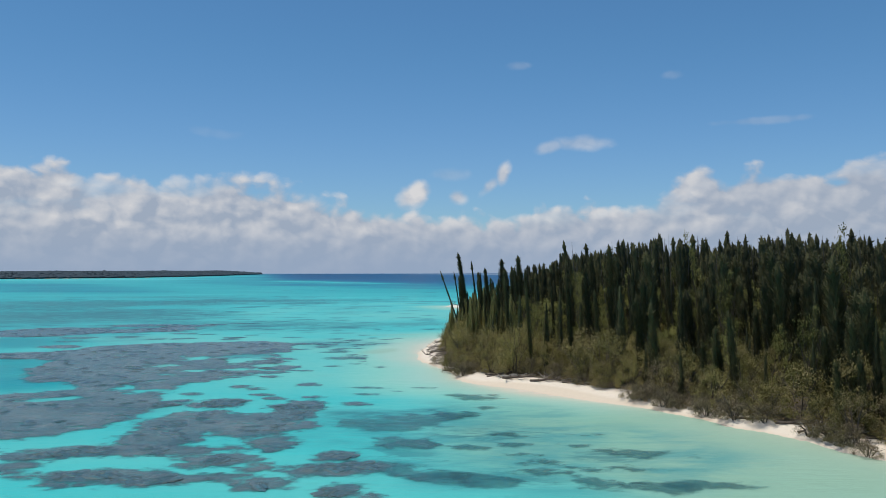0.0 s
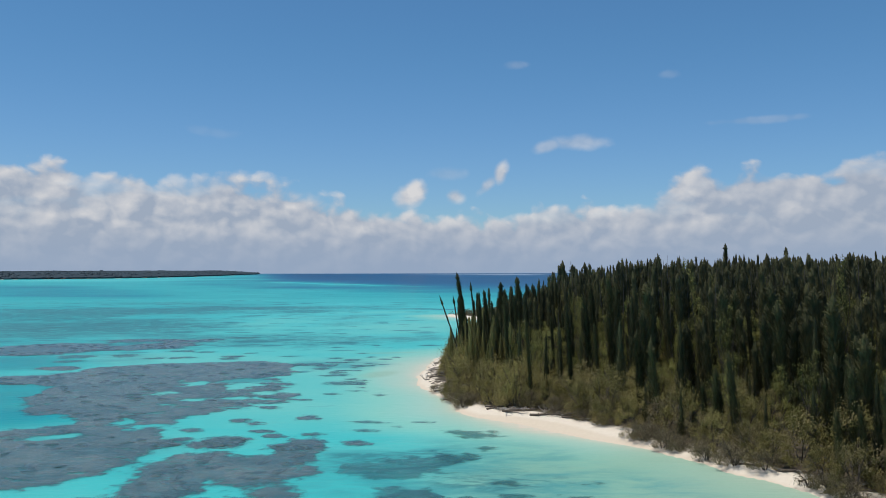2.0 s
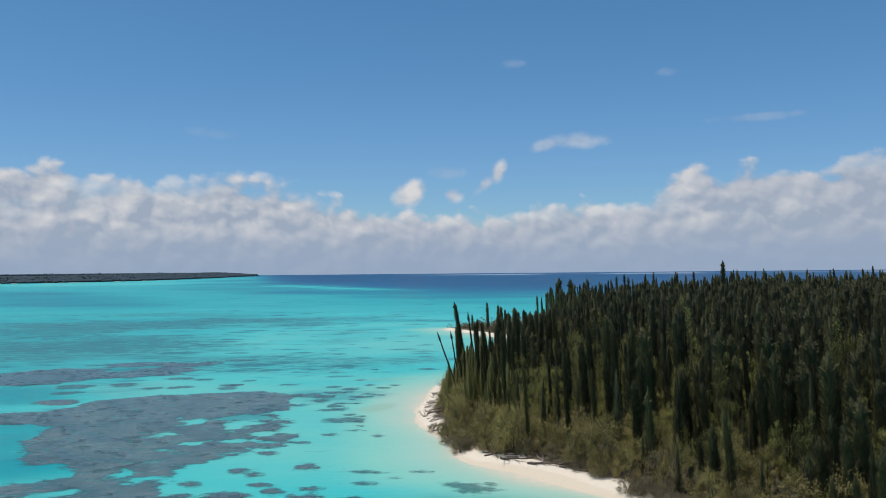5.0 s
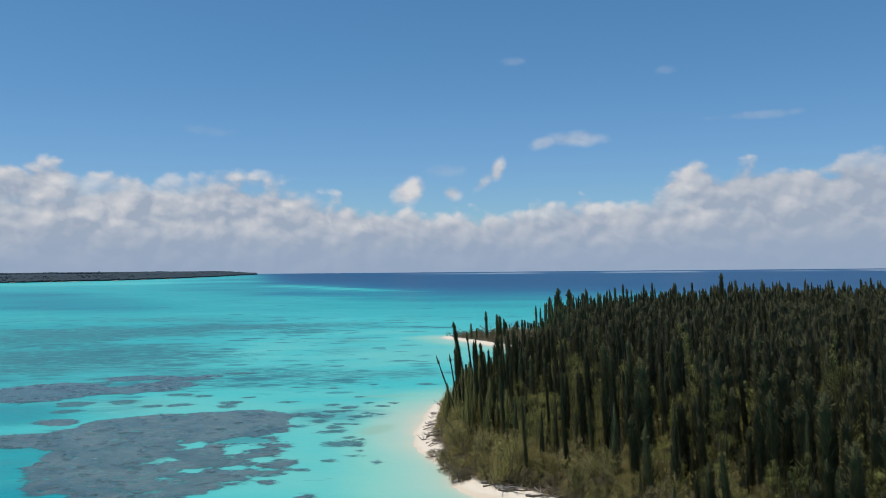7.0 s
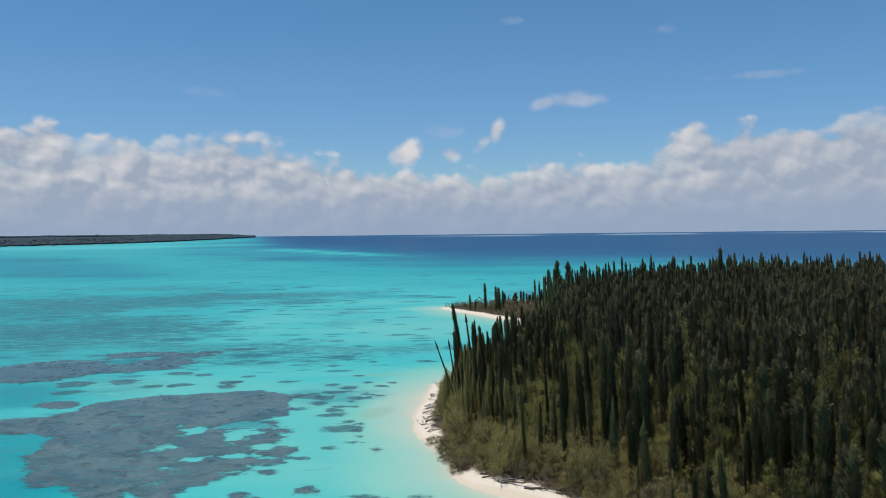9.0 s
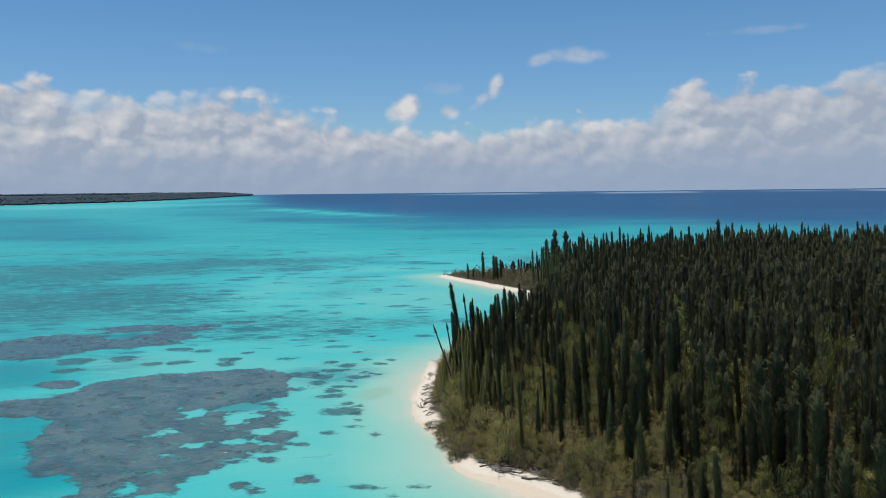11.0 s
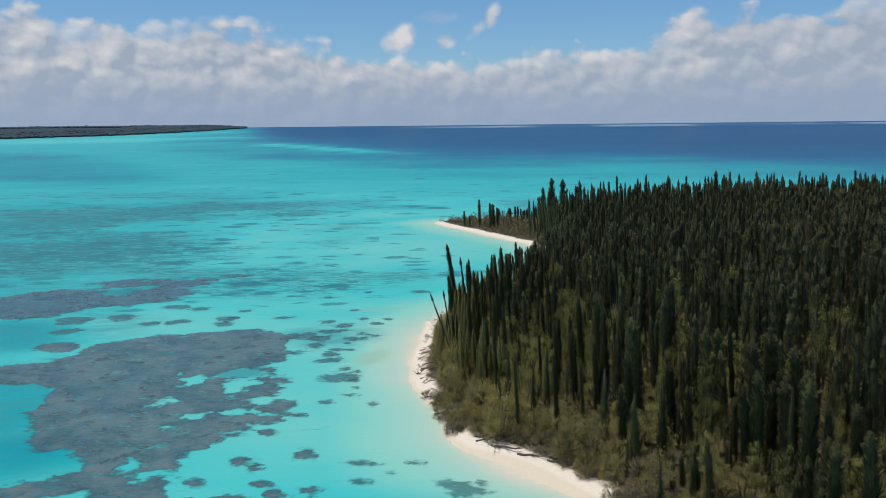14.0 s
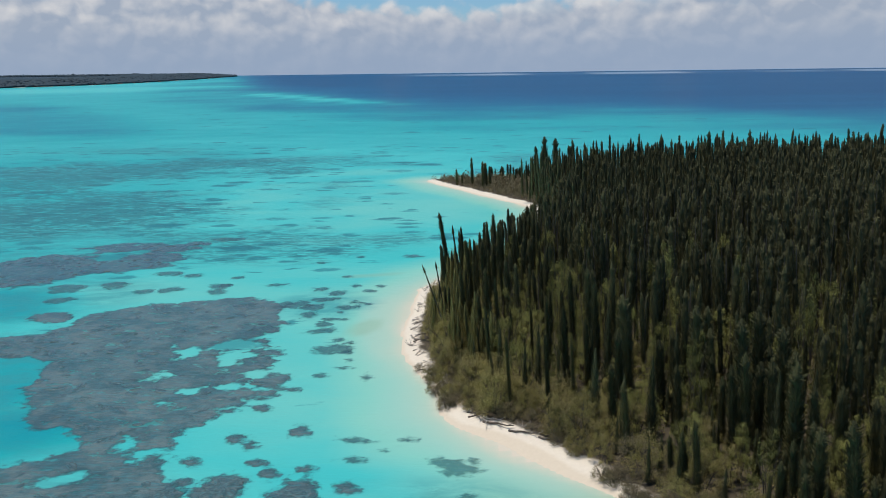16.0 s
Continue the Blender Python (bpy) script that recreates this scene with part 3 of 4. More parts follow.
reef("reef_patch", "dark bluish weed-grown coral patches off the beach",
     [(-2.7, 69.3, 2.4, 2.3, 0), (-3.3, 60.2, 2.6, 1.5, 0), (-1.2, 57.8, 2.0, 1.5, 0), (-6.0, 78.3, 4.2, 2.9, 0), (-2.4, 81.4, 2.8, 2.9, 0)], ragged=2.6, step=0.4, mounds=0, mat=GRASSY)
# single coral heads: place and half sizes
HEADS = [(-25.1, 113.8, 1.2, 1.2), (-22.2, 120.8, 1.1, 0.9), (-29.8, 113.0, 1.1, 0.8), (-35.1, 105.5, 0.9, 0.9), (-30.9, 97.5, 1.1, 1.2), (-26.8, 103.7, 1.1, 1.4), (-24.5, 101.8, 1.0, 1.3), (-22.7, 96.8, 0.9, 0.8), (-20.4, 93.8, 1.1, 1.4), (-18.5, 105.7, 1.2, 1.6), (-16.2, 95.1, 1.0, 0.9), (-32.5, 111.2, 0.8, 0.6), (-30.0, 92.0, 1.2, 1.1), (-77.1, 160.8, 4.2, 3.6), (-29.0, 137.8, 2.0, 1.8), (-10.5, 89.9, 1.7, 1.3)]
SMALL_HEADS = [(-25.4, 179.9, 1.5, 2.0), (-21.8, 176.0, 1.7, 1.9), (-23.6, 171.2, 2.4, 1.8), (-21.1, 172.3, 1.2, 1.3), (-28.4, 167.6, 2.6, 2.5), (-25.2, 165.3, 2.3, 2.5), (-25.4, 159.4, 1.6, 2.3), (-18.4, 182.0, 1.2, 1.5), (-14.9, 177.5, 1.2, 1.4), (-12.4, 181.7, 0.8, 1.0), (-17.2, 169.1, 1.1, 1.3), (-18.2, 164.9, 1.9, 1.6), (-16.0, 166.1, 0.9, 1.2), (-19.3, 161.8, 1.0, 1.0), (-14.0, 167.7, 0.9, 0.8), (-21.6, 153.6, 1.2, 1.5), (-18.2, 156.8, 0.9, 0.8), (-21.0, 156.9, 1.1, 1.0), (-21.3, 149.4, 2.8, 1.8), (-17.6, 144.1, 1.1, 1.2), (-18.0, 139.5, 3.3, 2.4), (-15.2, 137.6, 0.8, 0.9), (-15.4, 142.7, 0.6, 0.7), (-14.5, 133.8, 0.5, 0.7), (-15.3, 129.9, 0.8, 0.5), (-18.6, 126.7, 1.1, 1.0), (-11.3, 125.6, 0.5, 1.0), (-6.2, 211.6, 2.3, 1.6), (-19.4, 211.8, 1.2, 1.3), (-28.7, 205.2, 1.8, 1.2), (-20.9, 190.9, 1.2, 1.1), (-73.6, 185.5, 3.6, 3.1), (-83.0, 183.6, 3.9, 3.0), (-59.3, 180.9, 3.1, 2.5), (-64.7, 180.1, 2.5, 2.5), (-64.1, 196.2, 3.0, 2.2), (-48.8, 183.7, 2.6, 2.5), (-48.7, 178.3, 2.0, 2.3), (-46.7, 191.3, 1.4, 1.6), (-81.0, 173.2, 3.2, 2.7), (-59.8, 236.9, 4.6, 2.5), (-47.7, 184.6, 1.5, 2.0), (-58.1, 194.1, 2.2, 1.7), (-32.6, 150.6, 1.9, 2.0), (-38.5, 166.0, 2.3, 2.5), (-30.9, 168.5, 1.7, 2.1), (-36.1, 184.0, 2.1, 1.5), (-6.8, 99.8, 0.4, 0.4), (-4.0, 102.9, 0.8, 0.5), (-11.0, 102.8, 1.5, 0.7), (-10.5, 97.2, 1.1, 0.6)]
for hx, hy, rx, ry in HEADS:
    reef("coral_head", "rounded dark coral head in turquoise shallows", [(hx, hy, rx, ry, 0), (hx + rx * 0.5, hy - ry * 0.3, rx * 0.6, ry * 0.6, 0)], step=0.34, ragged=0.3 + 0.20 * ry, mounds=0)
for hx, hy, rx, ry in SMALL_HEADS:
    reef("coral_head", "small dark coral head in turquoise shallows", [(hx, hy, rx, ry, 0)], step=0.42, ragged=0.25 + 0.35 * ry, mounds=0, mat=WEEDY)


# dark beds of seagrass off the near beach
SEAGRASS = [(4.0, 87.2, 0.9, 1.1), (2.8, 94.3, 2.5, 2.1), (-3.7, 69.0, 2.5, 2.5), (1.2, 67.2, 1.6, 1.8), (4.7, 72.2, 1.2, 1.2), (4.9, 68.6, 1.7, 1.4), (7.5, 61.7, 1.3, 0.9), (6.7, 59.2, 1.5, 1.0), (9.7, 60.1, 0.8, 0.7), (9.5, 68.4, 1.1, 1.0), (13.5, 65.7, 2.3, 1.2), (9.7, 56.0, 1.4, 1.3), (11.0, 72.9, 0.9, 0.5), (16.3, 60.3, 1.5, 0.6), (13.8, 54.4, 1.6, 1.0), (16.9, 55.5, 2.0, 0.8), (18.5, 64.4, 0.5, 0.5), (12.8, 60.2, 1.2, 1.1), (2.2, 56.0, 1.9, 1.7), (-1.1, 56.5, 1.6, 1.5), (5.2, 64.5, 0.8, 0.6), (-0.2, 83.0, 2.2, 2.0)]
for gx, gy, rx, ry in SEAGRASS:
    reef("seagrass_bed", "dark blue-green seagrass bed on pale sand", [(gx, gy, rx, ry, 0), (gx - rx * 0.5, gy + ry * 0.5, rx * 0.7, ry * 0.6, 0)], step=0.36, ragged=1.5, mounds=0, mat=GRASSY,
         category="seagrass", group="seagrass beds")


# ---- trees ----
def tube(points, radii, sides=6):
    """Rings of vertices along a bent, tapering stem."""
    verts, quads = [], []
    pts = [Vector(p) for p in points]
    for k, p in enumerate(pts):
        along = (pts[min(k + 1, len(pts) - 1)] - pts[max(k - 1, 0)]).normalized()
        side = along.cross(Vector((0.3, 0.9, 0.2))).normalized()
        up = along.cross(side)
        for j in range(sides):
            a = 2 * math.pi * j / sides
            verts.append(p + (side * math.cos(a) + up * math.sin(a)) * radii[k])
    for k in range(len(pts) - 1):
        for j in range(sides):
            a, b = k * sides + j, k * sides + (j + 1) % sides
            quads.append((a, b, b + sides, a + sides))
    return [tuple(v) for v in verts], quads


def joined(pieces):
    verts, quads, base = [], [], 0
    for v, q in pieces:
        verts.append(np.asarray(v, float).reshape(-1, 3))
        quads.append(np.asarray(q, int).reshape(-1, 4) + base)
        base += len(v)
    return np.concatenate(verts), np.concatenate(quads)


def pine_crown(r, height, radius, bare, tufts, width, cone=False, heart=(9, 13), head=0.62, ring=0.26):
    """A pine's narrow crown: a lumpy inner mass, short upswept tufts all over it, and a loose pointed cap of whorled boughs."""
    verts, quads = [], []
    up = np.array((0, 0, 1.0))
    lump = [0.86 + 0.24 * r.random() for _ in range(26)]
    neck = 1 - (1.7 + 1.0 * r.random()) / height

    def girth(u):
        k = min(u, 1.0) * 22
        body = lump[int(k)] * (1 - k % 1) + lump[int(k) + 1] * (k % 1)
        if cone:
            return radius * body * max(1.02 - u, 0.0) ** 0.6
        if u > neck:
            t = (u - neck) / (1 - neck)
            return radius * (0.45 + (head - 0.45) * t / 0.2 if t < 0.2 else head * (max(1.0 - t, 0.0) / 0.80) ** 0.72)
        return radius * body * (1.08 - 0.22 * u) * min(1, (u - bare) * 8 + 0.6) * min(1, 0.66 + (neck - u) * 6)

    sides, rings = heart
    if cone:
        levels = [bare + (1 - bare) * k / rings for k in range(rings + 1)]
    else:
        levels = [bare + (neck - bare) * k / rings for k in range(rings)] + [neck + (1 - neck) * t for t in (0, 0.2, 0.45, 0.7, 0.9, 1.0)]
    for k, u in enumerate(levels):
        for j in range(sides):
            a = 6.2832 * (j + 0.5 * (k % 2)) / sides
            n = girth(u) * (0.56 if cone else 0.58 if u < neck else 0.62) * (0.72 + 0.56 * r.random()) * (0.35 if k == 0 else 1)
            verts.append(np.array((math.cos(a) * n, math.sin(a) * n, u * height)))
    for k in range(len(levels) - 1):
        for j in range(sides):
            a, b = k * sides + j, k * sides + (j + 1) % sides
            quads.append((a, b, b + sides, a + sides))
    z = height * bare
    while z < height - 0.10:
        u = z / height
        cap = not cone and u > neck
        count = max(4, int((tufts * girth(u) / radius) if not cap else tufts * (0.25 + 0.5 * girth(u) / radius)))
        turn = r.random() * 6.3
        for b in range(count):
            if r.random() < 0.08:
                continue
            a = turn + 6.2832 * (b + 0.8 * r.random()) / count
            n = girth(u) * (0.80 + 0.34 * r.random())
            out = np.array((math.cos(a), math.sin(a), 0.0))
            side = np.array((-math.sin(a), math.cos(a), 0.0))
            h = z + (r.random() - 0.5) * ring
            roll = 2.6 * (r.random() - 0.5)
            w = (side * math.cos(roll) + up * math.sin(roll)) * width * (0.7 + 0.6 * r.random())
            if cap:
                w *= 1.3 * min(1.0, n / 0.5)
                root, end = out * n * 0.2 + up * (h - 0.05), out * n + up * (h + 0.30 * n)
            else:
                rise = (0.60 + 0.90 * r.random()) * min(n, 0.60)
                root, end = out * n * 0.46 + up * (h - 0.50 * rise), out * n * 1.02 + up * (h + 0.50 * rise)
            k = len(verts)
            verts += [root - w, root + w, end + w * 0.6, end - w * 0.6]
            quads.append((k, k + 1, k + 2, k + 3))
        z += ring * (0.85 + 0.3 * r.random())
    return np.array(verts), np.array(quads)


def pine_trunk(r, height, sides=7):
    bend = [(0.12 * math.sin(k * 0.9 + r.random()), 0.12 * (r.random() - 0.5), height * k / 6) for k in range(7)]
    bend[0] = (0, 0, -0.4)
    return tube(bend, [0.24 * (1 - 0.86 * k / 6) * height / 20 for k in range(7)], sides)


pr = random.Random(21)
KINDS = []  # full, thin, gaunt and young pines, as mesh pairs with their height
for height, radius, bare, tufts, width, count, head in ((20, 1.16, .12, 26, .075, 4, .80), (22, 0.96, .16, 22, .075, 4, .90), (18, 0.27, .36, 9, .06, 2, 1.6)):
    for _ in range(count):
        h = height * (0.94 + 0.12 * pr.random())
        crown = quad_mesh("crown", *pine_crown(pr, h, radius * (0.92 + 0.16 * pr.random()), bare, tufts, width, head=head), PINE, True)
        KINDS.append((quad_mesh("trunk", *pine_trunk(pr, h), BARK, True), crown, h))
YOUNGSTERS = []
for _ in range(3):
    h = 9 * (0.9 + 0.2 * pr.random())
    crown = quad_mesh("crown", *pine_crown(pr, h, 1.25, 0.08, 24, 0.065, cone=True, heart=(8, 10), ring=0.22), YOUNG, True)
    YOUNGSTERS.append((quad_mesh("trunk", *pine_trunk(pr, h), BARK, True), crown, h))


def pine(x, y, height, lean=0.0, lean_way=0.0, kind=None, young=False, label="", stout=1.0):
    trunk, crown, h = kind or pr.choice(YOUNGSTERS if young else KINDS[:8])
    ob = new("young_pine" if young else "pine_tree")
    for name, me in (("trunk", trunk), ("crown", crown)):
        new(name, me).parent = ob
    s = height / h
    wide = s * (0.60 + 0.24 * pr.random()) * stout * (0.82 if young else 1.0)
    z = float(ground_height(np.array([x]), np.array([y]))[0][0])
    turn = Matrix.Rotation(pr.random() * 6.28, 4, "Z")
    tip = Matrix.Rotation(radians(lean), 4, Vector((-math.sin(lean_way), math.cos(lean_way), 0)))
    ob.matrix_basis = Matrix.Translation((x, y, z - 0.05)) @ tip @ turn @ Matrix.Diagonal((wide, wide, s, 1))
    tagged(ob, label or ("young grey-green columnar pine with low boughs" if young else "tall narrow dark-green columnar pine in dense stand"), "tree", "pines on the island")
    return ob


COLUMNS = []  # leafy to the ground
for _ in range(3):
    h = 12 * (0.9 + 0.2 * pr.random())
    crown = quad_mesh("crown", *pine_crown(pr, h, 1.05, 0.04, 22, 0.070, heart=(8, 9), head=0.92), PINE, True)
    COLUMNS.append((quad_mesh("trunk", *pine_trunk(pr, h), BARK, True), crown, h))
# pines that stand out on the point, by the spit and on the skyline: foot, height, lean and its way in degrees (180: towards the lagoon), kind
STANDOUTS = [(2.2, 141, 14.2, 19, 180, 8), (2.0, 143.5, 13.6, 9, 178, 9), (3.4, 171, 17.6, 9, 180, 5), (5.2, 166, 15.6, 7, 180, 8), (7.2, 158, 14.2, 6, 180, 4),
             (9.5, 150, 15.6, 4, 180, 0), (13.5, 163, 16.4, 4, 180, 1), (85, 261, 26, 0, 0, 5), (41.4, 314, 20.8, 2, 180, 10), (45, 313, 20.4, 1, 180, 11),
             (38, 311, 17.6, 3, 180, 12)]
for x, y, h, lean, way, k in STANDOUTS:
    pine(x, y, h, lean, radians(way), COLUMNS[k - 10] if k > 9 else KINDS[k], label="leaning slender pine with a tufted top" if lean > 5 else "tall dark pine rising above its neighbours", stout=1.25 if k in (8, 9) else 1.1)
for x, y, h in ((14.6, 334, 11.5), (18.6, 328, 10.6), (19.8, 330, 9.8), (21.2, 326, 8.8), (8.5, 337, 6.8), (10.6, 336, 4.6), (27, 334, 7.4), (29.5, 331, 5.4),
                (32, 333, 6.5), (33.4, 330, 7.6), (35, 328, 6.8), (37, 331, 8.6), (40, 327, 8.2), (43, 330, 7.6), (46, 327, 9.0), (30.8, 327, 4.6)):
    pine(x, y, h, 2, math.pi, pr.choice(COLUMNS), label="short dark pine on the scrubby sand spit", stout=1.25)
for k in range(34):
    x = 20 + 1.2 * k + 2 * pr.random()
    pine(x, 345 - 0.20 * (x - 20) + 5 * pr.random(), 4.2 + 0.09 * (x - 20) + 3.4 * pr.random() ** 2, 2, math.pi, pr.choice(COLUMNS), label="short dark pine along the back of the sand spit", stout=1.3)

# slender pines close together behind the point
er = random.Random(8)
for k in range(20):
    x, y = 8.5 + 0.72 * k + 1.2 * er.random(), 142 + 30 * er.random()
    pine(x, y, 11.2 + 0.14 * k + 2.4 * er.random(), 2 + 4 * er.random(), math.pi, KINDS[4 + k % 4], label="slender dark pine in the dense row behind the point", stout=0.86)
for x, y, h in ((15, 188, 12.5), (18, 192, 13.5), (20.5, 189, 14), (22, 196, 14.5), (24, 199, 15), (25.5, 194, 15.5), (26, 203, 16), (28, 207, 16.5), (29, 201, 16),
                (30.5, 212, 17), (31, 206, 17), (33, 219, 17.5), (34, 213, 17), (35, 226, 17.5), (36.5, 220, 18)):
    pine(x, y, h, 1.5, math.pi, pr.choice(COLUMNS), label="dark columnar pine close behind the bay's beach", stout=1.1)


def scatter(x0, x1, y0, y1, cell, seed):
    r = np.random.default_rng(seed)
    gx, gy = np.meshgrid(np.arange(x0, x1, cell), np.arange(y0, y1, cell))
    return (gx + cell * 0.9 * r.random(gx.shape)).ravel(), (gy + cell * 0.9 * r.random(gy.shape)).ravel()


fx, fy = scatter(-8, 190, 30, 318, 2.2, 5)
fs = inland(fx, fy)
spit = (fy > 292) & (fx < 45 + (fy - 292) * 0.35)
ok = (fs > 4.8 + 0.5 * (fy < 130) - 1.6 * ((fx > 22) & (fy < 110)) - 4.3 * (fy > 203)) & (fy < 304 + 16 * fbm(fx / 30, fy / 30, 2)) & ~spit & (fx < 0.57 * fy + 12) & (rng.random(fx.shape) < 0.94 - 0.36 * (1 - smooth(fs, 12, 40)) * (fy < 155) * (fx < 32))
ok &= ~((fy > 122) & (fy < 200) & (fx < 20) & ((fs < 6.0) | ((fs < 10) & (rng.random(fx.shape) < 0.10))))
fx, fy, fs = fx[ok], fy[ok], fs[ok]
hx_, hy_ = scatter(4, 95, 80, 180, 5.6, 37)
hs_ = inland(hx_, hy_)
lush = (hs_ > 8) & (hx_ < 0.57 * hy_ + 8) & (rng.random(hx_.shape) < 0.80 - 0.45 * smooth(hy_, 128, 170) - 0.35 * smooth(hx_, 32, 60))
LUSH = np.stack([hx_[lush], hy_[lush]], -1)
thick = (rng.random(fx.shape) < 0.93) | (fy > 205) | ((fy < 118) & (fx > 22))
fx, fy, fs = fx[thick], fy[thick], fs[thick]
clear_of = np.hypot(fx[:, None] - LUSH[:, 0], fy[:, None] - LUSH[:, 1]).min(axis=1) > 2.5
fx, fy, fs = fx[clear_of], fy[clear_of], fs[clear_of]
fh = 9.8 + 0.040 * fy + (1.5 + 1.1 * (fy < 190)) * rng.standard_normal(fx.shape) - 1.0 * (fy < 190) - 2.5 * (1 - smooth(fs, 7, 20)) * (fy < 135) - 2.5 * (rng.random(fx.shape) < 0.2) + 1.8 * (rng.random(fx.shape) < 0.12) - (2.2 + 2.2 * rng.random(fx.shape)) * (1 - smooth(fx, 18, 36)) * ((fy > 130) & (fy < 200))
fh -= 3.2 * (1 - smooth(fx, 45, 110)) * (fy > 195) + 1.6 * (fy > 195)
near_side = (fy < 118) & (fx > 22)
fh -= near_side * (0.5 + 3.0 * rng.random(fx.shape)) * smooth(-fy, -118, -90)
fh = np.clip(fh, 6, np.minimum(25.5, 12.4 + 0.042 * fy + 2.6 * rng.random(fx.shape) ** 2))
fh = np.where((fx < 24) & (fy > 128) & (fy < 205), np.minimum(fh, 12.6 + 0.13 * np.maximum(fx, 0)), fh)
# the stand's front rows, along the beach and round the point
rank = fs + 0.22 * np.maximum(fy - 75, 0) + 900 * (fy > 230)
front = np.argsort(rank)[:300]
for i in front:
    young = rng.random() < (0.65 if fs[i] < 10 else 0.42 if fs[i] < 22 else 0.12)
    if near_side[i]:
        young = rng.random() < 0.30
    lean = 1.2 + 3.6 * math.exp(-fs[i] / 26) + 2.0 * rng.random()
    low = near_side[i] and not young
    pine(fx[i], fy[i], fh[i] * ((0.85 if near_side[i] else 0.5 + 0.3 * rng.random()) if young else 1.0), 0.5 if young else lean, math.pi + 0.5 * rng.standard_normal(),
         pr.choice(COLUMNS) if low else None, young=young, stout=0.84 if fx[i] < 28 and fy[i] > 122 else 1.0)


def grove(name, label, places, heights, makers, mat, seed):
    """Many plants in one mesh: the rest of a stand that nobody could count."""
    r = np.random.default_rng(seed)
    verts, quads, plant, base = [], [], [], 0
    ground = ground_height(places[:, 0], places[:, 1])[0]
    for (x, y), z, h in zip(places, ground, heights):
        v, q, full = makers[r.integers(len(makers))]
        s, a = h / full, r.random() * 6.28
        w = s * (0.62 + 0.26 * r.random())
        c, n = math.cos(a) * w, math.sin(a) * w
        lean = 0.035 * r.standard_normal() - 0.045
        px = v[:, 0] * c - v[:, 1] * n + v[:, 2] * s * lean
        verts.append(np.stack([px + x, v[:, 0] * n + v[:, 1] * c + y, v[:, 2] * s + z], -1))
        quads.append(q + base)
        plant.append(np.full(len(v), r.random()))
        base += len(v)
    me = quad_mesh(name, np.concatenate(verts), np.concatenate(quads), mat, True, plant=np.concatenate(plant))
    return tagged(new(name, me), label, "woods", kind="stuff")


MID_CROWNS, FAR_CROWNS = [], []
for radius, bare in ((1.35, .20), (1.15, .24), (1.25, .18), (1.05, .26), (1.2, .15)):
    MID_CROWNS.append((*pine_crown(pr, 19, radius, bare, 11, 0.13, heart=(7, 10), head=0.76, ring=0.58), 19))
    FAR_CROWNS.append((*pine_crown(pr, 22, radius, bare, 7, 0.17, heart=(6, 8), head=0.76, ring=0.85), 22))
FAR_TRUNKS = [(np.array(v), np.array(q), 22) for v, q in [pine_trunk(pr, 22, 3) for _ in range(2)]]
rest = np.setdiff1d(np.arange(len(fx)), front)
for side, crowns in ((rest[fy[rest] < 200], MID_CROWNS), (rest[fy[rest] >= 200], FAR_CROWNS)):
    grove("pine_forest", "dense dark-green stand of tall columnar pines", np.stack([fx[side], fy[side]], -1), fh[side], crowns, PINE, 31)
grove("pine_trunks", "grey-brown trunks within the pine stand", np.stack([fx[rest], fy[rest]], -1)[fy[rest] < 215], fh[rest][fy[rest] < 215] * 0.98, FAR_TRUNKS, BARK, 32)


# ---- shrubs and broadleaved trees ----
def shrub_meshes(r, height, width, clumps, leaves, leaf, mat, stems=6, shell=0.8, base=0.0):
    pieces = []
    for k in range(stems):
        a, n = 6.28 * (k + r.random()) / stems, width * (0.25 + 0.3 * r.random())
        tip = (math.cos(a) * n, math.sin(a) * n, height * (0.55 + 0.4 * r.random()))
        mid = (tip[0] * 0.35 + 0.2 * (r.random() - 0.5), tip[1] * 0.35 + 0.2 * (r.random() - 0.5), tip[2] * 0.5)
        pieces.append(tube([(0.1 * math.cos(a), 0.1 * math.sin(a), -0.25), mid, tip], [0.07, 0.045, 0.015], 4))
        for _ in range(2):
            e = [tip[i] * 0.8 + (r.random() - 0.5) * width * 0.5 for i in range(2)]
            pieces.append(tube([mid, (e[0] * 0.7, e[1] * 0.7, height * 0.62), (e[0], e[1], height * (0.6 + 0.35 * r.random()))], [0.035, 0.02, 0.009], 3))
    wood = quad_mesh("stem", *joined(pieces), TWIG, True)
    verts, quads = [], []
    for _ in range(clumps):
        a, t = 6.28 * r.random(), math.acos(1 - r.random() * (1 - base))
        d = shell + (1 - shell) * r.random() + 0.25 * (r.random() - 0.5)
        c = np.array((math.sin(t) * math.cos(a) * width / 2, math.sin(t) * math.sin(a) * width / 2, max(math.cos(t), 0.10) * height)) * d
        size = width * (0.11 + 0.08 * r.random())
        for _ in range(leaves):
            p = c + np.array([r.gauss(0, 0.46) * size, r.gauss(0, 0.46) * size, r.gauss(0, 0.36) * size])
            if p[2] < 0.05:
                continue
            face = (p - c) / size + np.array((c[0] / width, c[1] / width, 0.6)) + np.array([r.gauss(0, 0.35) for _ in range(3)])
            u = np.cross(face, [r.gauss(0, 1) for _ in range(3)])
            u /= np.linalg.norm(u)
            v = np.cross(face, u)
            v /= np.linalg.norm(v)
            u, v = u * leaf * (0.6 + 0.7 * r.random()), v * leaf * 0.55
            k = len(verts)
            verts += [p - u, p + v, p + u, p - v]
            quads.append((k, k + 1, k + 2, k + 3))
    return wood, quad_mesh("foliage", np.array(verts), np.array(quads), mat, True)


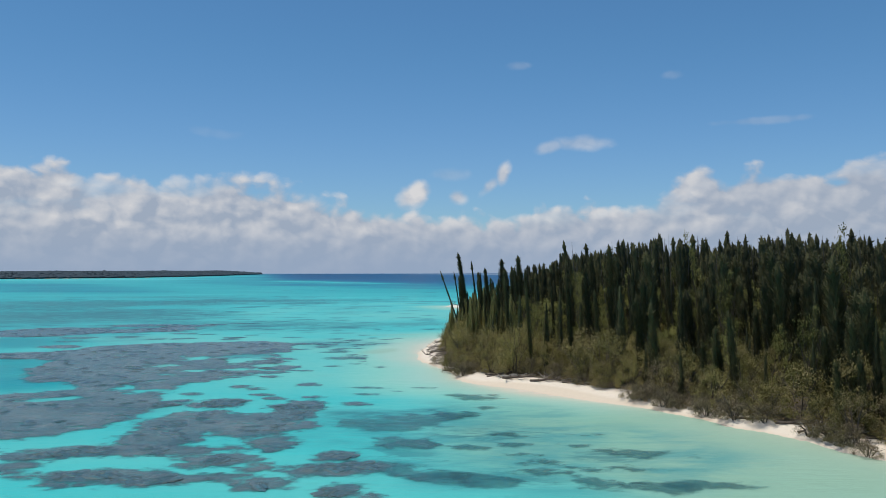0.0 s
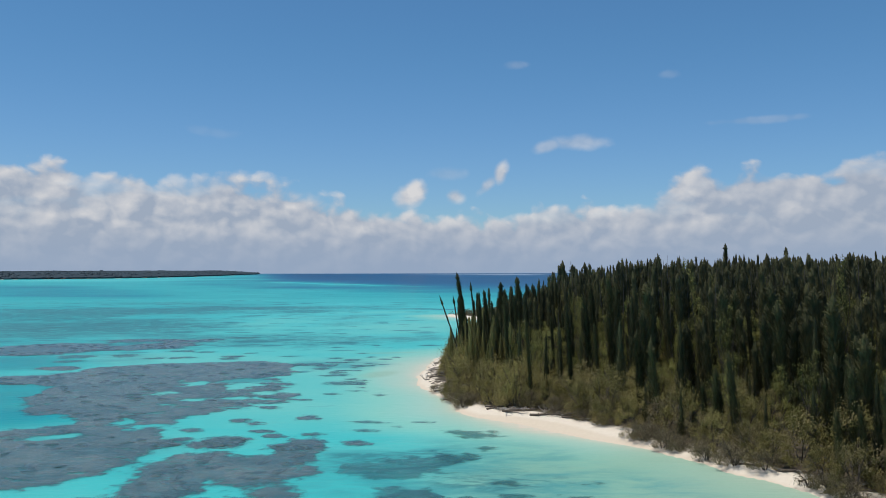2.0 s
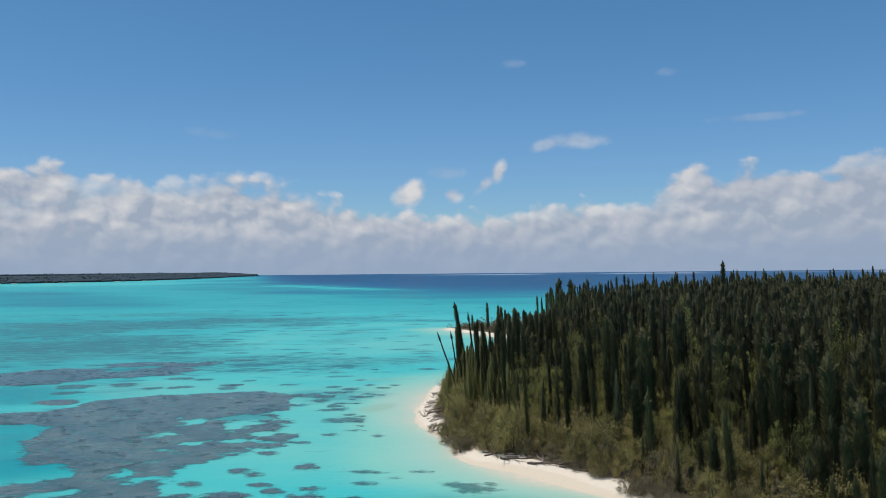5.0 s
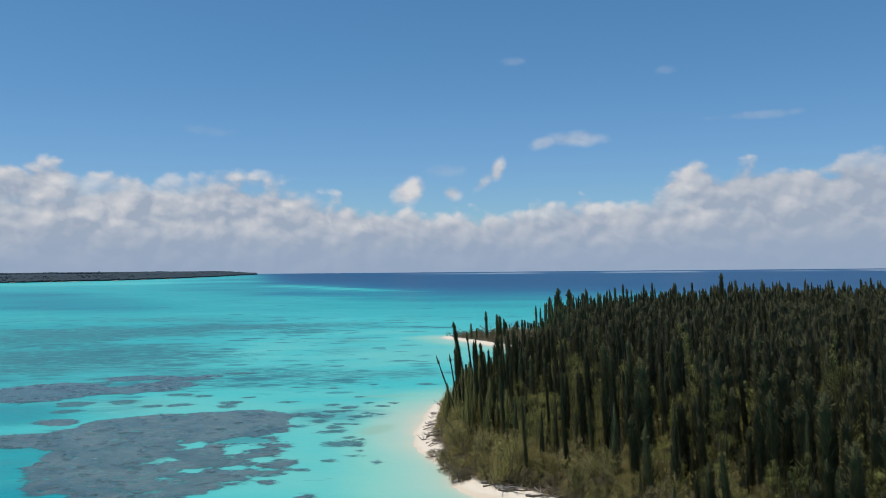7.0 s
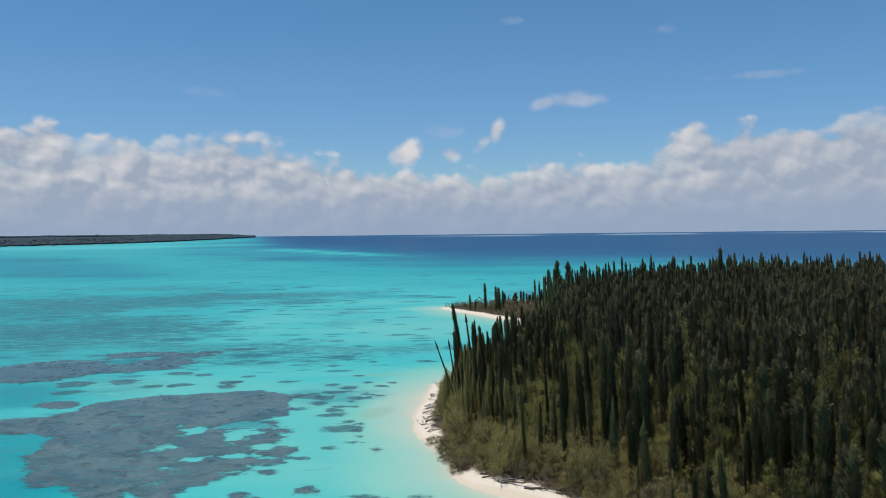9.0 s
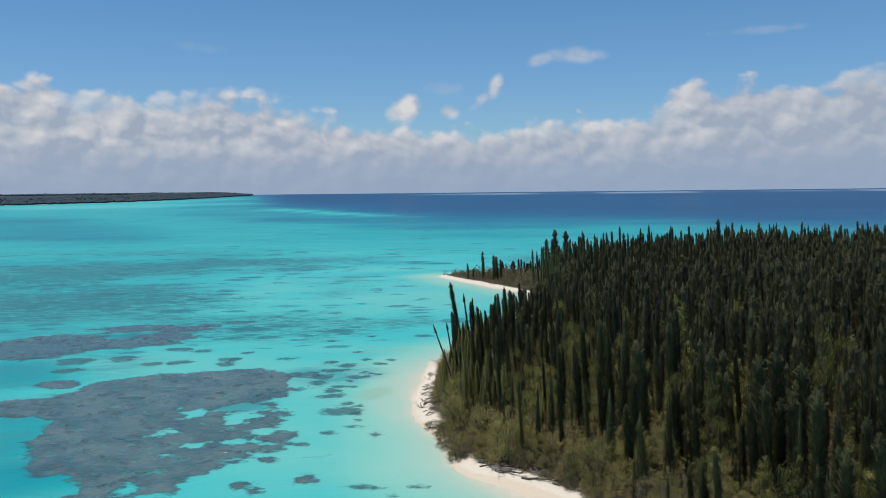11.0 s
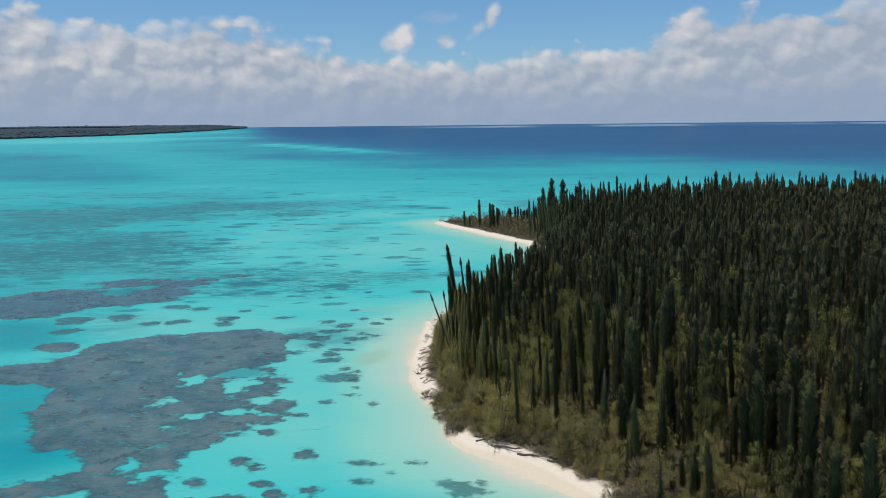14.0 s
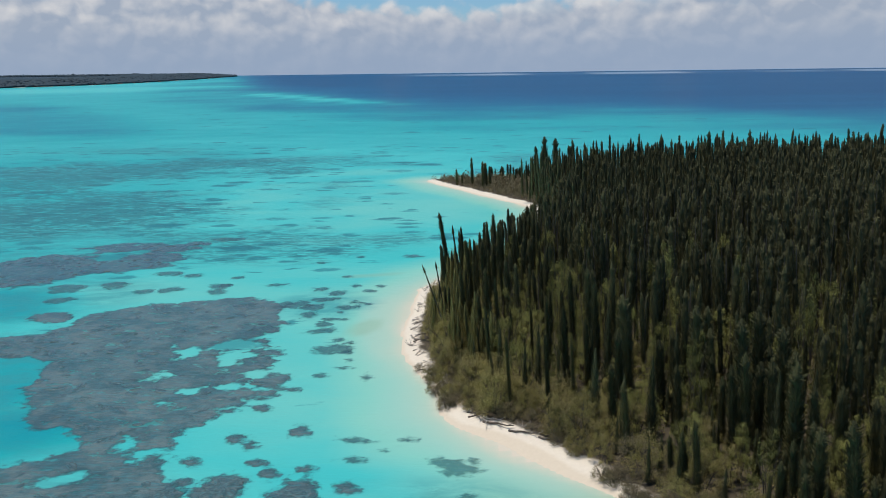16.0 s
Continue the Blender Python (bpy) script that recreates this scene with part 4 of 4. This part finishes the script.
sr = random.Random(5)
OLIVES = [shrub_meshes(sr, 4.0, 4.4, 52, 66, 0.084, OLIVE, 4, shell=0.86) for _ in range(4)]
DRIES = [shrub_meshes(sr, 2.2, 3.8, 40, 44, 0.082, DRY, 6, 0.72) for _ in range(4)]
LIMES = [shrub_meshes(sr, 6.4, 3.8, 46, 66, 0.086, mat, 5, 0.78, 0.15) for mat in (LIME, OLIVE, LIME, OLIVE)]


def shrub(name, meshes, x, y, scale, tall, label, category="shrub", group="beach shrubs"):
    ob = new(name)
    for part_name, me in zip(("stem", "foliage"), meshes):
        new(part_name, me).parent = ob
    z = float(ground_height(np.array([x]), np.array([y]))[0][0])
    ob.matrix_basis = Matrix.Translation((x, y, z)) @ Matrix.Rotation(sr.random() * 6.28, 4, "Z") @ Matrix.Diagonal((scale, scale, scale * tall, 1))
    return tagged(ob, label, category, group)


bx, by = scatter(-8, 60, 46, 205, 2.75, 9)
bs = inland(bx, by)
point = (by > 128) & (bx < 12)
ok = (bs > np.where(point, 4.5, np.where(by > 112, 0.9, np.where(bx > 19, 0.7, 2.7)))) & (bs < np.where(point, 7.8, np.where(bx > 22, 7.0, 10.5))) & (bx < 0.60 * by + 14) & (rng.random(bx.shape) < 0.93)
bx, by, bs = bx[ok], by[ok], bs[ok]
order = np.argsort(by)[:330]
for i in order:
    grow = 0.50 + 0.40 * float(smooth(np.array(bs[i]), 1.5, 9)) + 0.60 * sr.random() ** 2
    if bs[i] < 2.1 or sr.random() < 0.22:
        shrub("dry_shrub", sr.choice(DRIES), bx[i], by[i], grow, 0.8 + 0.5 * sr.random(), "low brown half-dead shrub at the beach edge")
    else:
        shrub("shrub", sr.choice(OLIVES), bx[i], by[i], grow, 0.85 + 0.45 * sr.random(), "olive-green wind-shaped shrub behind the beach")
qx, qy = scatter(8, 45, 48, 108, 1.9, 10)
qs = inland(qx, qy)
qk = (qs > np.where(qx > 19, 0.6, 2.2)) & (qs < np.where(qx > 19, 2.3, 3.6))
for x, y in zip(qx[qk], qy[qk]):
    shrub("dry_shrub", sr.choice(DRIES), x, y, 0.40 + 0.35 * sr.random(), 0.8 + 0.4 * sr.random(), "low brown half-dead shrub at the beach edge")
# scrub that leans out over the water between the two beaches
vx, vy = scatter(-5, 6, 111, 128, 1.7, 61)
vs = inland(vx, vy)
for x, y in zip(vx[(vs > -0.2) & (vs < 2.2)], vy[(vs > -0.2) & (vs < 2.2)]):
    if sr.random() < 0.5:
        shrub("dry_shrub", sr.choice(DRIES), x, y, 0.50 + 0.35 * sr.random(), 0.9 + 0.4 * sr.random(), "brown half-dead shrub overhanging the water's edge")
    else:
        shrub("shrub", sr.choice(OLIVES), x, y, 0.45 + 0.25 * sr.random(), 0.9 + 0.4 * sr.random(), "olive-green shrub at the water's edge")
lx, ly = scatter(2, 85, 60, 215, 4.6, 13)
ls = inland(lx, ly)
ok = (ls > 7) & (ls < 48) & (lx < 0.58 * ly + 10) & ((lx < 34) | (rng.random(lx.shape) < 0.3)) & (rng.random(lx.shape) < np.clip(1.0 - ls / 50, 0.08, 0.75))
for x, y in zip(lx[ok], ly[ok]):
    shrub("broadleaf_tree", sr.choice(LIMES), x, y, 0.65 + 0.4 * sr.random(), 0.65 + 0.4 * sr.random(), "yellow-green broadleaved tree among the pines", "tree", "broadleaved trees")


for x, y in LUSH:
    low = float(smooth(inland(np.array([x]), np.array([y])), 14, 30)[0])
    shrub("broadleaf_tree", LIMES[sr.choice((0, 2))], x, y, 0.70 + 0.40 * sr.random(), 1.05 + 0.50 * low + (0.45 + 0.70 * low) * sr.random(), "tall yellow-green broadleaved tree within the pine stand", "tree", "broadleaved trees")


def bush_cloud(r, height, width, n, leaf):
    v, q = [], []
    for k in range(n):
        a, t = 6.28 * r.random(), math.acos(r.random())
        c = np.array((math.sin(t) * math.cos(a) * width / 2, math.sin(t) * math.sin(a) * width / 2, math.cos(t) * height)) * (0.7 + 0.4 * r.random())
        u = np.array([r.gauss(0, 1) for _ in range(3)]) * leaf * 0.6
        w = np.cross(u / leaf, [r.gauss(0, 1) for _ in range(3)]) * leaf * 0.5
        v += [c - u, c + w, c + u, c - w]
        q.append((4 * k, 4 * k + 1, 4 * k + 2, 4 * k + 3))
    return np.array(v), np.array(q), height


LOW = [bush_cloud(sr, 3.0, 3.8, 110, 0.17) for _ in range(4)]
ux, uy = scatter(0, 150, 46, 310, 6.5, 17)
wx_, wy_ = scatter(0, 92, 46, 170, 2.9, 18)
ws_ = inland(wx_, wy_)
fill = (ws_ > 2.6) & (ws_ < 62) & (wx_ < 0.58 * wy_ + 12)
grove("undergrowth", "low olive-brown scrub between the shrubs", np.stack([wx_[fill], wy_[fill]], -1), 0.9 + 1.4 * rng.random(fill.sum()) + 1.2 * smooth(ws_[fill], 8, 16) * rng.random(fill.sum()), LOW, OLIVE, 42)
us = inland(ux, uy)
ok = (us > 12) & (ux < 0.58 * uy + 10) & ~((uy > 292) & (ux < 45))
grove("undergrowth", "dull green undergrowth below the pines", np.stack([ux[ok], uy[ok]], -1), 1.6 + 2.4 * rng.random(ok.sum()), LOW, LIME, 41)
sx, sy = scatter(-8, 60, 282, 372, 2.3, 19)
ss = inland(sx, sy)
ok = (ss > 3.5) & (sx < 52 + (sy - 292) * 0.35) & (sy > 284)
grove("spit_scrub", "low olive-brown scrub covering the sand spit", np.stack([sx[ok], sy[ok]], -1), np.clip(1.0 + ss[ok] * 0.16, 1.2, 4.0) * (0.7 + 0.6 * rng.random(ok.sum())), [bush_cloud(sr, 3.0, 4.4, 90, 0.30) for _ in range(3)], DRY, 43)


# feathery upright young growth along the point
gx, gy = scatter(-6, 12, 122, 196, 2.3, 29)
gs = inland(gx, gy)
ok = (gs > 5.2) & (gs < 11.5) & (rng.random(gx.shape) < 0.75)
SAPLINGS = []
for _ in range(3):
    h = 6 * (0.9 + 0.2 * pr.random())
    crown = quad_mesh("crown", *pine_crown(pr, h, 1.25, 0.04, 22, 0.060, cone=True, heart=(8, 8), ring=0.22), SAPLING, True)
    SAPLINGS.append((quad_mesh("trunk", *pine_trunk(pr, h), BARK, True), crown, h))
for x, y, d in zip(gx[ok], gy[ok], gs[ok]):
    ob = pine(x, y, 3.4 + 0.48 * d + 2.0 * pr.random(), 1.5, math.pi, pr.choice(SAPLINGS), True, "olive-green feathery sapling at the edge of the wood")


# ---- dead wood along the beach ----
def branchy(r, length, rise, twigs, thick):
    """A bent, tapering dead limb with broken side branches."""
    pts = [(0, 0, 0)]
    for k in range(1, 6):
        p = pts[-1]
        pts.append((p[0] + length / 5 * (0.8 + 0.3 * r.random()), p[1] + length * 0.09 * r.gauss(0, 1), p[2] + rise / 5 + 0.03 * r.random()))
    pieces = [tube(pts, [thick * (1 - 0.15 * k) for k in range(6)], 7)]
    for _ in range(twigs):
        k = r.randrange(1, 5)
        n = length * (0.15 + 0.25 * r.random())
        a = r.choice((-1, 1)) * (0.5 + 0.6 * r.random())
        p = pts[k]
        q = (p[0] + n * 0.5 * math.cos(a), p[1] + n * 0.5 * math.sin(a), p[2] + n * (0.1 + 0.25 * r.random()))
        e = (p[0] + n * math.cos(a * 1.2), p[1] + n * math.sin(a * 1.2), q[2] + n * (0.3 * r.random() - 0.05))
        pieces.append(tube([p, q, e], [thick * 0.45, thick * 0.3, thick * 0.10], 5))
    return joined(pieces)


dr = random.Random(77)
LOGS = [quad_mesh("driftwood", *branchy(dr, 3.4, 0.25, 5, 0.13), m, True) for m in (WRACK, BLEACHED, WRACK, BLEACHED)]
DEADWOOD = [quad_mesh("dead_shrub", *joined([(np.asarray(v) @ np.array(Matrix.Rotation(6.28 * k / 6, 3, "Z")).T, q) for k in range(6)
                                          for v, q in [branchy(dr, 1.9, 1.5, 6, 0.06)]]), BLEACHED if i else TWIG, True) for i in range(3)]


def lay(ob, x, y, turn, scale, lift=0.08):
    z = float(ground_height(np.array([x]), np.array([y]))[0][0])
    ob.matrix_basis = pose(x, y, max(z, 0.0) + lift, 0, 0, turn) @ Matrix.Diagonal((scale, scale, scale, 1))


ex, ey = scatter(-8, 40, 55, 190, 1.3, 23)
es = inland(ex, ey)
inner = 1.1 * ((ex < 19) & (ey < 112))
ok = (es > 1.2 + inner) & (es < 2.4 + inner)
edge_spots = [p for p in zip(ex[ok], ey[ok])]
dr.shuffle(edge_spots)
for x, y in edge_spots[:58]:
    k = dr.randrange(4)
    lay(tagged(new("driftwood", LOGS[k]), "bleached driftwood limb at the beach edge" if k % 2 else "dark weathered driftwood limb at the beach edge", "driftwood", "driftwood on the beach"),
        x, y, dr.uniform(-80, 60), 0.5 + 0.7 * dr.random())
for x, y in edge_spots[58:74]:
    lay(tagged(new("dead_shrub", dr.choice(DEADWOOD)), "leafless grey dead shrub on the sand", "dead shrub", "dead shrubs"), x, y, dr.uniform(0, 360), 0.35 + 0.45 * dr.random(), -0.05)
for x, y, a, s in ((-4.2, 141, 10, 0.7), (-2.8, 128, -30, 0.8), (-1.6, 120.5, 15, 0.9), (-3.6, 134, 70, 0.6), (6.2, 106.4, -35, 1.5), (9.4, 103.4, -28, 1.3), (4.2, 108, 20, 1.1)):
    lay(tagged(new("driftwood", LOGS[0]), "dark forked branch stranded on pale sand", "driftwood", "driftwood on the beach"), x, y, a, s)


# ---- wooded island on the horizon ----
FAR_RING = [(-5000, 1500), (-2600, 2250), (-1700, 2560), (-1400, 2740), (-1230, 3080), (-1180, 3600), (-1140, 4200), (-1100, 4760), (-1200, 4930), (-5000, 4950)]


def build_far_island():
    x, y, quads = grid(np.concatenate([np.arange(-4900, -1900, 80.0), np.arange(-1900, -1080, 14.0)]), np.arange(1500, 4960, 30.0))
    s = shore_distance(x, y, FAR_RING) + 50 * fbm(x / 160, y / 160, 3)
    z = far_lift(y) + np.where(s < 0, 0.05 * s, 2.0 * smooth(s, 0, 18) + 13 * smooth(s, 10, 190)) + 5 * fbm(x / 220, y / 220, 3) * smooth(s, 10, 80)
    keep = (s[quads] > -25).any(axis=1)
    used, flat = np.unique(quads[keep], return_inverse=True)
    me = quad_mesh("far_island", np.stack([x, y, z], -1)[used], flat.reshape(-1, 4), SAND, True, inland=(s * 1.0)[used])
    # wooded ground takes the same haze-tinted leaf colour
    me.materials.append(HAZED_LEAVES)
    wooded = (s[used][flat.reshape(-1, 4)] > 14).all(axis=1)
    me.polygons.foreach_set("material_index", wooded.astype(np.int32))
    tagged(new("ground_far_island", me), "low wooded island with a thin pale shore", "island", kind="structure")
    r = np.random.default_rng(3)
    tx, ty = r.uniform(-2900, -1080, 24000), r.uniform(2100, 4950, 24000)
    ts = shore_distance(tx, ty, FAR_RING) + 50 * fbm(tx / 160, ty / 160, 3)
    ok = (ts > 3) & (ts < 420) & (tx > -0.60 * ty) & ((ts < 200) | (r.random(len(tx)) < 0.6))
    tx, ty, ts = tx[ok], ty[ok], ts[ok]
    tz = far_lift(ty) + 2.0 * smooth(ts, 0, 18) + 13 * smooth(ts, 10, 190) + 5 * fbm(tx / 220, ty / 220, 3) * smooth(ts, 10, 80)
    high = 6 + 2.5 * r.random(len(tx)) + 5 * smooth(fbm(tx / 70, ty / 70, 2), 0.05, 0.2) * r.random(len(tx)) * (ts < 160)
    wide = np.where(high > 9.5, 6.0, 10.0 + 7 * r.random(len(tx)))
    a = np.arange(5) * 2 * math.pi / 5
    rings = []
    for f, g in ((0.9, 0.0), (1.0, 0.45), (0.45, 0.85), (0.08, 1.0)):
        rings.append(np.stack([tx[:, None] + wide[:, None] * f * np.cos(a), ty[:, None] + wide[:, None] * f * np.sin(a),
                               np.repeat((tz + high * g)[:, None], 5, 1)], -1))
    v = np.stack(rings, 1).reshape(len(tx), 20, 3)
    q = np.array([(k * 5 + j, k * 5 + (j + 1) % 5, (k + 1) * 5 + (j + 1) % 5, (k + 1) * 5 + j) for k in range(3) for j in range(5)])
    q = (q[None] + (np.arange(len(tx)) * 20)[:, None, None]).reshape(-1, 4)
    tagged(new("far_woods", quad_mesh("far_woods", v.reshape(-1, 3), q, HAZED_LEAVES, True)), "dark-green woods on the distant island, haze painted into their colour", "woods", kind="stuff")


build_far_island()
